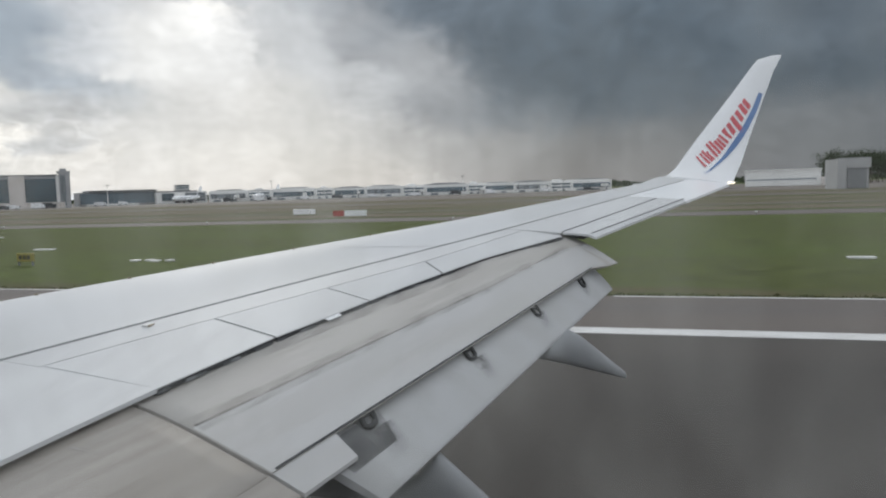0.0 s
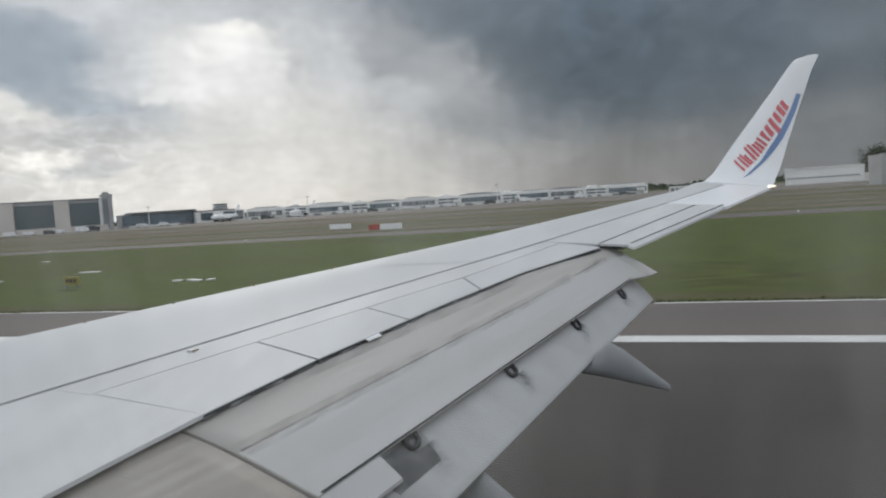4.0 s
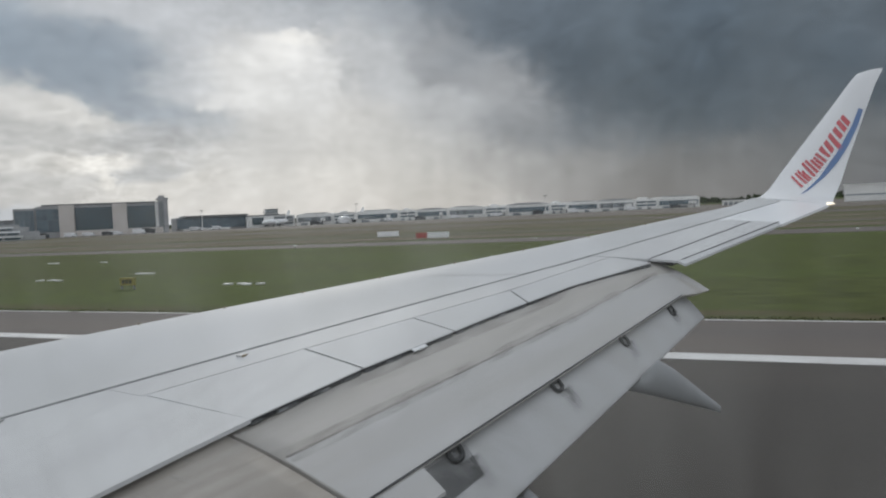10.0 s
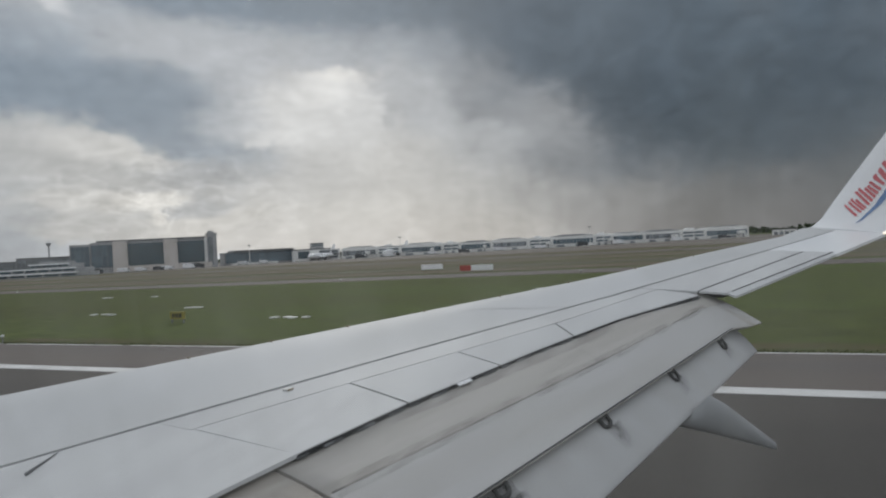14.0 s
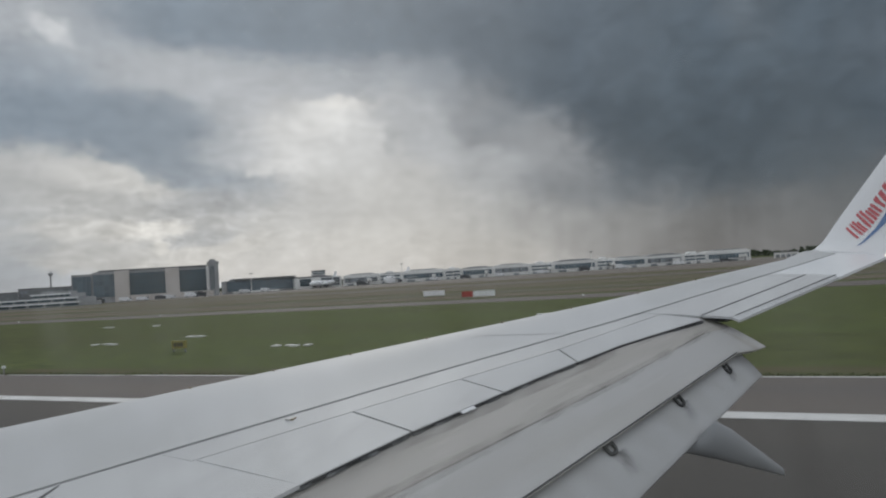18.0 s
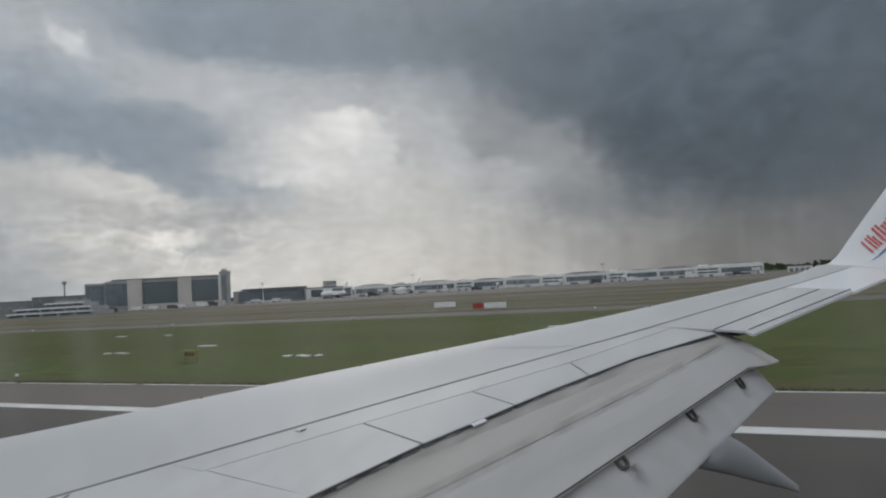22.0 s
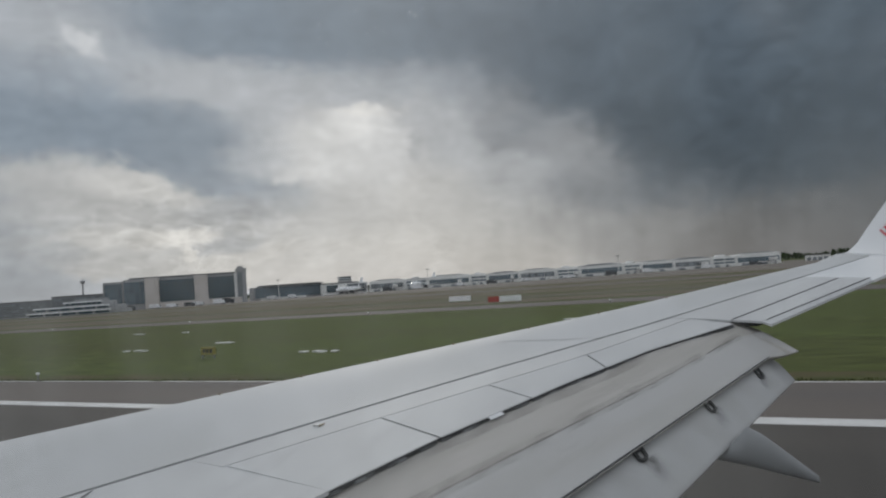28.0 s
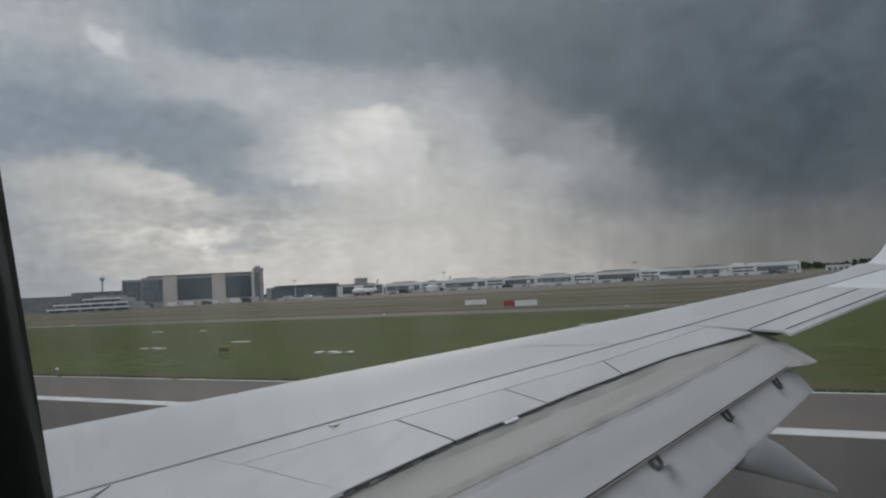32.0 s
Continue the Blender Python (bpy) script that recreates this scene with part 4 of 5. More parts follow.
def pane_material():
    m = bpy.data.materials.new("window_pane")
    m.use_nodes = True
    nt = m.node_tree
    nt.nodes.clear()
    out = nt.nodes.new("ShaderNodeOutputMaterial")
    clear = nt.nodes.new("ShaderNodeBsdfTransparent")
    clear.inputs["Color"].default_value = (0.985, 0.99, 0.99, 1)
    gloss = nt.nodes.new("ShaderNodeBsdfGlossy")
    gloss.inputs["Roughness"].default_value = 0.02
    glass = nt.nodes.new("ShaderNodeMixShader")
    glass.inputs[0].default_value = 0.02
    nt.links.new(clear.outputs[0], glass.inputs[1])
    nt.links.new(gloss.outputs[0], glass.inputs[2])
    film = nt.nodes.new("ShaderNodeBsdfTranslucent")
    film.inputs["Color"].default_value = (0.62, 0.64, 0.62, 1)
    co = nt.nodes.new("ShaderNodeTexCoord")
    def noise_tex(scale, detail, vec=None):
        t = nt.nodes.new("ShaderNodeTexNoise")
        t.inputs["Scale"].default_value, t.inputs["Detail"].default_value = scale, detail
        nt.links.new(vec or co.outputs["Object"], t.inputs["Vector"])
        return t.outputs["Fac"]
    st = nt.nodes.new("ShaderNodeVectorMath")
    st.operation = "MULTIPLY"
    st.inputs[1].default_value = (1.0, 1.0, 0.25)
    nt.links.new(co.outputs["Object"], st.inputs[0])
    r = nt.nodes.new("ShaderNodeMapRange")
    r.inputs["From Min"].default_value, r.inputs["From Max"].default_value = 0.42, 0.76
    r.inputs["To Min"].default_value, r.inputs["To Max"].default_value = 0.004, 0.085
    nt.links.new(noise_tex(90, 4, st.outputs[0]), r.inputs["Value"])
    mix = nt.nodes.new("ShaderNodeMixShader")
    nt.links.new(r.outputs[0], mix.inputs[0])
    nt.links.new(glass.outputs[0], mix.inputs[1])
    nt.links.new(film.outputs[0], mix.inputs[2])
    nt.links.new(mix.outputs[0], out.inputs["Surface"])
    return m


pane = part("window_pane", bm, pane_material(), wall, "clear smeared window pane")
pane.visible_shadow = False

# body tube round the cabin, left open only at the window wall
bm = bmesh.new()
arc0, arc1 = PS1, PS0 + math.tau * R_IN


def ring_of(x, s0, s1, k, r):
    return [bm.verts.new(shell(x, s0 + (s1 - s0) * i / k, r)) for i in range(k + 1)]


def join(a, b):
    for i in range(len(a) - 1):
        bm.faces.new((a[i], a[i + 1], b[i + 1], b[i]))


for r in (R_IN, R_OUT):
    for x0, x1 in ((-13.0, PX0), (PX0, PX1), (PX1, 13.0)):
        join(ring_of(x0, arc0, arc1, 44, r), ring_of(x1, arc0, arc1, 44, r))
    for x0, x1 in ((-13.0, PX0), (PX1, 13.0)):
        join(ring_of(x0, PS0, PS1, 8, r), ring_of(x1, PS0, PS1, 8, r))
for end, sgn in ((-13.0, -1), (13.0, 1)):
    prev = ring_of(end, arc0, arc0 + math.tau * R_IN, 52, R_OUT)
    for k in range(1, 7):
        q = k / 6
        nxt = []
        for i in range(53):
            p = shell(end, arc0 + math.tau * R_IN * i / 52, R_OUT * max(0.02, math.cos(q * math.pi / 2)))
            nxt.append(bm.verts.new(p + Vector((sgn * 5.0 * math.sin(q * math.pi / 2), 0, 0))))
        join(prev, nxt)
        prev = nxt
bmesh.ops.remove_doubles(bm, verts=bm.verts, dist=0.001)
smooth(part("fuselage", bm, SKIN, airliner, "white painted round fuselage"), 30)

# ---- the airport beyond: places from a bearing (degrees aft of abeam) and a distance ----
SHIFT, NEAR, SIZE = -43.0, 0.85, 0.79


def spot(az, r, shift=SHIFT):
    return Vector((r * NEAR * math.sin(radians(az)) + shift, r * NEAR * math.cos(radians(az)), 0.03))


def site(name, p0, p1, label, category, group=""):
    """A building's frame: x along its front from p0 to p1, y away from the runway; gives its empty and the front's length."""
    d = p1 - p0
    ob = empty(name, label, category, group, Matrix.Translation(p0) @ Matrix.Rotation(math.atan2(d.y, d.x), 4, "Z") @ Matrix.Scale(SIZE, 4))
    return ob, d.length / SIZE


BEIGE = material("beige_concrete", (0.64, 0.60, 0.57), 0.85, vary=0.06, scale=0.15, fine=1.5, second=(0.53, 0.49, 0.45), amount=0.7)
GREYCON = material("grey_concrete", (0.40, 0.405, 0.41), 0.85, vary=0.08, scale=0.15, fine=1.5, second=(0.30, 0.305, 0.31), amount=0.7)
PALECON = material("pale_cladding", (0.82, 0.82, 0.80), 0.7, vary=0.05, scale=0.1, fine=1.0, second=(0.74, 0.74, 0.72), amount=0.7)
ROOFING = material("dark_roofing", (0.17, 0.175, 0.18), 0.8, vary=0.1, scale=0.2)
GLASS_DARK = material("dark_glazing", (0.045, 0.080, 0.098), 0.12, vary=0.10, scale=0.1, fine=0.7, spec=0.8)
GLASS_TEAL = material("teal_grey_glazing", (0.12, 0.165, 0.195), 0.2, vary=0.15, scale=0.15, fine=0.6, spec=0.7)
GLASS_BLUE = material("blue_grey_glazing", (0.22, 0.245, 0.265), 0.3, vary=0.15, scale=0.15, fine=0.6, spec=0.7)
def vary_panes(m, spread):
    """Each pane a little lighter or darker than its neighbours."""
    nt = m.node_tree
    bs = nt.nodes["Principled BSDF"]
    src = bs.inputs["Base Color"].links[0].from_socket
    info = nt.nodes.new("ShaderNodeObjectInfo")
    r = nt.nodes.new("ShaderNodeMapRange")
    r.inputs["To Min"].default_value, r.inputs["To Max"].default_value = 1 - spread, 1 + spread
    nt.links.new(info.outputs["Random"], r.inputs["Value"])
    h = nt.nodes.new("ShaderNodeHueSaturation")
    nt.links.new(r.outputs[0], h.inputs["Value"])
    nt.links.new(src, h.inputs["Color"])
    nt.links.new(h.outputs[0], bs.inputs["Base Color"])


vary_panes(GLASS_DARK, 0.16)
vary_panes(GLASS_BLUE, 0.35)
vary_panes(GLASS_TEAL, 0.18)
MULLION = material("mullion_metal", (0.24, 0.25, 0.26), 0.5, metal=0.3, vary=0.05)
BRICK = material("red_brick", (0.30, 0.115, 0.08), 0.9, vary=0.15, scale=0.3, fine=4, second=(0.24, 0.12, 0.09), amount=0.8)
CLUTTER = material("dark_vehicle_paint", (0.06, 0.065, 0.07), 0.5, vary=0.2, scale=2)
LEAF = material("tree_leaves", (0.040, 0.060, 0.024), 0.9, vary=0.3, scale=0.15, fine=1.2, second=(0.03, 0.042, 0.02), amount=0.8, spec=0.1)
BARK = material("tree_bark", (0.10, 0.08, 0.06), 0.9, vary=0.2, scale=2)
TARP = material("red_board_paint", (0.42, 0.06, 0.045), 0.6, vary=0.06)
SIGN_YELLOW = material("yellow_board_paint", (0.30, 0.26, 0.06), 0.6, vary=0.06)
BLACK = material("black_paint", (0.02, 0.02, 0.02), 0.6)


def bx(name, parent, mat, x0, x1, y0, y1, z0, z1, label=""):
    return part(name, boxmesh(x0, x1, y0, y1, z0, z1), mat, parent, label)


def glazing(parent, x0, x1, z0, z1, nx, nz, glass, y=-0.25, depth=0.35, frame=0.12):
    """A glazed field of separate panes behind mullions; all its panes share one mesh."""
    w, h = (x1 - x0) / nx, (z1 - z0) / nz
    me = None
    for i in range(nx):
        for j in range(nz):
            if me is None:
                p = part("pane", boxmesh(frame / 2, w - frame / 2, 0, depth, frame / 2, h - frame / 2), glass, parent)
                me = p.data
            else:
                p = new("pane", me)
                p.parent = parent
            p.location = (x0 + i * w, y, z0 + j * h)
    bm = bmesh.new()
    for i in range(nx + 1):
        block(bm, x0 + i * w - frame / 2, x0 + i * w + frame / 2, y - 0.08, y + depth, z0, z1)
    for j in range(nz + 1):
        block(bm, x0, x1, y - 0.05, y + depth - 0.03, z0 + j * h - frame / 2, z0 + j * h + frame / 2)
    part("mullions", bm, MULLION, parent)


# main terminal: glass fields between concrete pylons, dark stair tower
term, L = site("terminal_building", spot(-48.9, 575), spot(-38.45, 575), "tall terminal with dark glass fields between beige concrete pylons", "terminal")
def fx(az):
    return (math.tan(radians(az + 43.675)) + math.tan(radians(5.225))) * 575 * NEAR / SIZE * math.cos(radians(5.225))
a0, a1, a2, a3, a4, a5, a6, a7, a8 = (fx(a) for a in (-48.9, -47.5, -45.95, -44.95, -42.40, -41.42, -39.45, -38.95, -38.55))
bx("stair_block", term, GREYCON, a0, a1 - 0.05, 2.6, 30.0, 0, 23.4, "grey stair block with tall glazing")
bx("wing_block", term, GREYCON, a1, a2 - 0.03, 2.0, 34.0, 0, 24.6)
bx("core", term, GREYCON, a2, a7, 3.0, 40.0, 0, 24.3)
bx("roof_slab", term, ROOFING, a1 + 4, a7 - 4, 6.0, 38.0, 24.6, 26.0, "dark set-back roof storey")
bx("plinth", term, BEIGE, a2 + 0.2, a7 - 0.1, -2.5, 3.0, 0, 4.6, "beige concrete ground storey")
for p, q in ((a2, a3), (a4, a5)):
    bx("pylon", term, BEIGE, p, q, -3.2, 12.0, 0, 24.9, "broad beige concrete pylon")
bx("slim_pylon", term, PALECON, a6, a6 + 2.0, -1.0, 6.0, 0, 25.0, "slim pale pylon")
bx("stair_tower", term, GREYCON, a6 + 2.1, a8, -2.0, 8.0, 0, 26.4, "dark grey stair tower")
bx("tower_cap", term, GREYCON, a6 + 0.8, a8 + 0.5, -2.3, 8.5, 26.4, 28.2)
bx("tower_head", term, GREYCON, a6 + 2.8, a8 - 2.2, 0.0, 4.0, 28.2, 30.2)
glazing(term, a0 + 1, a1 - 1, 4, 21.6, 4, 4, GLASS_TEAL, y=2.2, frame=0.3)
glazing(term, a1 + 0.6, a2 - 0.4, 4.6, 22.4, 4, 4, GLASS_TEAL, y=1.6, frame=0.25)
glazing(term, a3 + 0.3, a4 - 0.3, 5.0, 22.6, 9, 6, GLASS_DARK, y=1.0)
glazing(term, a5 + 0.3, a6 - 0.3, 5.0, 22.6, 7, 6, GLASS_DARK, y=1.0)
for k in range(4):
    bx("tower_slot", term, GLASS_DARK, a6 + 3.2 + k * 0.9, a6 + 3.6 + k * 0.9, -2.15, -1.9, 2, 25)

# terraced low building before it
terr, L = site("terrace_building", spot(-53.4, 500), spot(-47.6, 470), "low terraced building with white balcony bands", "building")
for k, (u0, u1, z0) in enumerate(((0.0, 0.98, 0.0), (0.04, 0.92, 3.0), (0.36, 0.80, 6.0))):
    st = bx("storey", terr, GREYCON, u0 * L, u1 * L, k * 4.0, 26.0, z0, z0 + 2.9)
    bx("balcony_band", st, WHITE, u0 * L - 0.6, u1 * L + 0.6, k * 4.0 - 1.2, k * 4.0, z0 + 2.3, z0 + 3.1, "white balcony parapet")
    m = 5 + k
    for i in range(m):
        xa = (u0 + (u1 - u0) * (i + 0.08) / m) * L
        xb = (u0 + (u1 - u0) * (i + 0.92) / m) * L
        bx("window_band", st, GLASS_DARK, xa, xb, k * 4.0 - 0.12, k * 4.0 + 0.1, z0 + 0.7, z0 + 2.2)
bx("plant_room", terr, GREYCON, 0.40 * L, 0.72 * L, 14, 24, 8.9, 10.6)

# long office row and its higher block
row_b, L = site("office_row", spot(-59.0, 560), spot(-52.3, 585), "long grey five-storey office row with window bands", "office building")
bx("wall", row_b, GREYCON, 0, L, 0, 16, 0, 12.2)
bx("roof", row_b, ROOFING, -0.4, L + 0.4, -0.4, 16.4, 12.2, 12.8)
glazing(row_b, 1.0, L - 1.0, 1.6, 11.6, 26, 4, GLASS_BLUE, y=-0.2, frame=1.15)
row_c, L = site("office_block", spot(-52.4, 600), spot(-48.9, 600), "grey office block with a flat roof", "office building")
bx("wall", row_c, GREYCON, 0, L, 0, 22, 0, 14.6)
bx("roof", row_c, ROOFING, -0.4, L + 0.4, -0.4, 22.4, 14.6, 15.4)
glazing(row_c, 1.0, L - 1.0, 2.0, 13.8, 12, 4, GLASS_BLUE, y=-0.2, frame=1.1)
hut, L = site("low_hall", spot(-64.0, 620), spot(-59.2, 600), "low dark hall beside the office row", "hall")
bx("wall", hut, GREYCON, 0, L, 0, 20, 0, 8.2)
bx("roof", hut, ROOFING, -0.5, L + 0.5, -0.5, 20.5, 8.2, 9.2)

# radar mast
mast = empty("radar_mast", "slim dark grey mast with a cup-shaped head", "mast", m=Matrix.Translation(spot(-50.5, 640)))
part("shaft", tube(bmesh.new(), [(0, 0, 0), (0, 0, 11), (0, 0, 20.0)], [0.75, 0.6, 0.5], 12), GREYCON, mast)
part("head", smooth_bm(tube(bmesh.new(), [(0, 0, 20.0), (0, 0, 20.6), (0, 0, 22.0), (0, 0, 22.5)], [0.6, 1.3, 1.8, 1.2], 16)), GREYCON, mast)
part("rail", tube(bmesh.new(), [(0, 0, 22.5), (0, 0, 24.0)], [0.15, 0.1], 6), MULLION, mast)

# connecting hall with the old tower
hall, L = site("connector_hall", spot(-38.3, 625), spot(-33.2, 640), "dark glazed connecting hall with a flat roof", "terminal hall")
bx("wall", hall, GREYCON, 0, L, 1.0, 30, 0, 11.6)
bx("roof", hall, ROOFING, L * 0.12, L + 0.5, -1.0, 31, 11.6, 13.2, "dark flat roof")
glazing(hall, 0.6, L - 0.6, 1.8, 11.0, 14, 3, GLASS_TEAL, y=0.5)
bx("apron_wall", hall, PALECON, L * 0.08, L * 0.75, -2.0, 0.4, 0, 1.7)
old, L = site("control_building", spot(-33.15, 630), spot(-29.6, 640), "pale low building with a squat control tower", "control tower")
bx("wall", old, PALECON, 0, L, 0, 24, 0, 10.2)
bx("roof", old, ROOFING, -0.3, L * 0.8, -0.3, 24.3, 10.2, 11.2)
glazing(old, L * 0.10, L * 0.34, 2.5, 9.0, 3, 2, GLASS_DARK, y=-0.2)
glazing(old, L * 0.56, L * 0.95, 2.0, 8.8, 4, 4, GLASS_DARK, y=-0.2, frame=0.9)
twr = bx("tower_stem", old, GREYCON, L * 0.40, L * 0.66, 2, 12, 11.2, 12.6)
for k in range(2):
    bx("tower_deck", twr, PALECON, L * 0.38, L * 0.68, 1.5, 12.5, 12.6 + k * 1.7, 13.1 + k * 1.7)
    bx("tower_window", twr, GLASS_DARK, L * 0.41, L * 0.65, 2.0, 12.0, 13.1 + k * 1.7, 14.3 + k * 1.7)
bx("tower_roof", twr, ROOFING, L * 0.39, L * 0.67, 1.6, 12.4, 16.0, 16.5)

# the long white pier, built of alternating bays
pier, PL = site("pier_building", spot(-29.5, 640), spot(1.1, 700), "long low white pier with dark glazed bays", "terminal pier")
rnd = random.Random(7)
x, k = 0.0, 0
while x < PL - 12:
    w = (34.0, 22.0, 40.0, 16.0, 30.0)[k % 5]
    w = min(w, PL - x)
    tall = (9.4, 9.0, 9.7, 9.2, 8.9)[k % 5]
    out = (0.0, 1.2, 0.5, 1.6, 0.8)[k % 5]
    bay = bx("pier_bay", pier, PALECON, x, x + w - 0.05, -out, 26, 0, tall, "white clad pier bay")
    bx("bay_roof", bay, GREYCON if k % 3 == 1 else PALECON, x + 1.5, x + w - 1.5, 1.0, 25, tall, tall + 0.9)
    if k % 5 in (0, 2, 4):
        # tall glazed hall in a white surround
        nb = max(4, int(w / 3.2))
        pw = (w - 3) / nb
        for i in range(nb):
            bx("bay_window", bay, GLASS_TEAL if k % 5 else GLASS_BLUE, x + 1.5 + i * pw + 0.1, x + 1.5 + (i + 1) * pw - 0.1, -out - 0.2, -out + 0.2, 3.0, 7.2)
        bx("roof_light", bay, MULLION, x + w * 0.2, x + w * 0.8, 2.0, 20, tall + 0.95, tall + 1.7)
    else:
        # office bay with two window bands
        for j in range(2):
            for f0, f1 in ((0.08, 0.49), (0.53, 0.92)):
                bx("bay_window", bay, GLASS_TEAL, x + w * f0, x + w * f1, -out - 0.18, -out + 0.2, 3.2 + 2.9 * j, 4.7 + 2.9 * j)
        bx("plant_box", bay, PALECON, x + w * 0.3, x + w * 0.6, 3.0, 14, tall + 0.95, tall + 2.4)
    for f0, f1 in ((0.12, 0.30), (0.55, 0.70)):
        bx("service_opening", bay, GLASS_BLUE, x + w * f0, x + w * f1, -out - 0.12, -out + 0.2, 0.2, 2.0)
    if k % 2 == 0:
        jx = x + w * 0.72
        jet = bx("jet_bridge", bay, PALECON, jx, jx + 3.0, -out - 15.0, -out - 0.3, 3.4, 6.2, "white boarding bridge")
        bx("bridge_leg", jet, MULLION, jx + 1.0, jx + 2.0, -out - 13.0, -out - 12.0, 0, 3.35)
    x += w
    k += 1

# low sheds past the pier's end
for aa, ab, r, h in ((1.9, 3.4, 760, 5.0), (3.7, 5.6, 800, 4.2), (6.2, 8.0, 780, 5.4)):
    sh, L = site("cargo_shed", spot(aa, r), spot(ab, r), "low pale cargo shed past the pier", "shed", "cargo sheds")
    bx("wall", sh, PALECON, 0, L, 0, 18, 0, h)
    bx("roof", sh, ROOFING, -0.4, L + 0.4, -0.4, 18.4, h, h + 0.8)
    for k in range(4):
        bx("dock_door", sh, GLASS_BLUE, L * (0.08 + 0.23 * k), L * (0.24 + 0.23 * k), -0.2, 0.1, 0.1, h * 0.62)

# ---- parked airliner on the apron ----
def parked_airliner(p, heading):
    ob = empty("parked_airliner", "white parked jet airliner with dark engines at the pier", "airliner", m=Matrix.Translation(p) @ Matrix.Rotation(radians(heading), 4, "Z"))
    body = part("body", smooth_bm(tube(bmesh.new(), [(-15.5, 0, 3.2), (-14.8, 0, 3.25), (-13.2, 0, 3.35), (-10, 0, 3.5), (8, 0, 3.5), (13, 0, 3.9), (17, 0, 4.4)], [0.15, 0.9, 1.5, 1.88, 1.88, 1.2, 0.3], 20)), WHITE, ob)
    for i in range(16):
        for sgn in (-1, 1):
            bx("cabin_window", body, GLASS_DARK, -9 + i * 1.05, -8.7 + i * 1.05, sgn * 1.80 - 0.06, sgn * 1.80 + 0.06, 3.85, 4.2)
    bx("cockpit_window", body, GLASS_DARK, -14.2, -13.7, -0.9, 0.9, 3.95, 4.35)
    for sgn in (-1, 1):
        bm = bmesh.new()
        rows = [[(-4, sgn * 1.5, 2.7), (3.5, sgn * 1.5, 2.6), (3.5, sgn * 1.5, 2.3), (-4, sgn * 1.5, 2.2)], [(5.0, sgn * 16.5, 4.0), (6.6, sgn * 16.5, 3.95), (6.6, sgn * 16.5, 3.85), (5.0, sgn * 16.5, 3.83)]]
        part("wing", grid_solid(rows), PALECON, ob)
        part("engine", smooth_bm(tube(bmesh.new(), [(-5.0, sgn * 5.2, 1.6), (-4.8, sgn * 5.2, 1.6), (-2.5, sgn * 5.2, 1.6), (-0.8, sgn * 5.2, 1.6)], [0.85, 1.0, 1.0, 0.6], 14)), CLUTTER, ob)
        part("tailplane", grid_solid([[(13.0, sgn * 0.5, 4.8), (16.4, sgn * 0.5, 4.8), (16.4, sgn * 0.5, 4.6), (13.0, sgn * 0.5, 4.6)], [(16.5, sgn * 6.0, 5.5), (17.8, sgn * 6.0, 5.5), (17.8, sgn * 6.0, 5.42), (16.5, sgn * 6.0, 5.42)]]), WHITE, ob)
        g = part("main_gear", boxmesh(0.4, 1.0, sgn * 2.8 - 0.15, sgn * 2.8 + 0.15, 0.6, 2.5), MULLION, ob)
        part("wheel", tube(bmesh.new(), [(0.7, sgn * 2.8 - 0.3, 0.55), (0.7, sgn * 2.8 + 0.3, 0.55)], [0.55, 0.55], 14), SEAL, g)
    part("fin", grid_solid([[(11.0, -0.15, 5.2), (16.6, -0.15, 5.2), (16.6, 0.15, 5.2), (11.0, 0.15, 5.2)], [(15.6, -0.06, 11.6), (18.0, -0.06, 11.6), (18.0, 0.06, 11.6), (15.6, 0.06, 11.6)]]), WHITE, ob)
    nose = part("nose_gear", boxmesh(-12.2, -11.9, -0.1, 0.1, 0.35, 2.2), MULLION, ob)
    part("wheel", tube(bmesh.new(), [(-12.05, -0.25, 0.35), (-12.05, 0.25, 0.35)], [0.35, 0.35], 12), SEAL, nose)
    return ob


parked_airliner(spot(-31.0, 625), 88)
parked_airliner(spot(-25.3, 640), 84)

# ---- apron vehicles ----
def van(p, heading, length, height, paint, label):
    ob = empty("service_vehicle", label, "service vehicle", "vehicles on the apron", Matrix.Translation(p) @ Matrix.Rotation(radians(heading), 4, "Z"))
    part("body", boxmesh(0, length * 0.68, -1.1, 1.1, 0.5, height, bevel=0.08), paint, ob)
    part("cab", boxmesh(length * 0.69, length, -1.05, 1.05, 0.5, height * 0.8, bevel=0.2), paint, ob)
    part("windscreen", boxmesh(length * 0.96, length * 1.005, -0.9, 0.9, height * 0.5, height * 0.74), GLASS_DARK, ob)
    for wx in (0.16, 0.84):
        for sy in (-1, 1):
            part("wheel", tube(bmesh.new(), [(length * wx, sy * 0.95, 0.45), (length * wx, sy * 1.18, 0.45)], [0.45, 0.45], 10), SEAL, ob)


for i, (az, r) in enumerate(((-47.2, 540), (-45.5, 548), (-44.3, 548), (-43.0, 545), (-42.6, 550), (-40.9, 548), (-40.2, 546), (-37.2, 600), (-35.6, 605), (-28.2, 600), (-26.0, 610), (-22.5, 615), (-20.1, 612), (-17.4, 618), (-14.2, 622), (-11.0, 628), (-8.3, 632), (-4.2, 640), (-1.0, 646))):
    dark = i % 3 == 0
    van(spot(az, r), 8 + 25 * rnd.random(), 6 + 3 * rnd.random(), 2.4 + 1.0 * rnd.random(), CLUTTER if dark else WHITE, "dark apron service truck" if dark else "white apron service van")

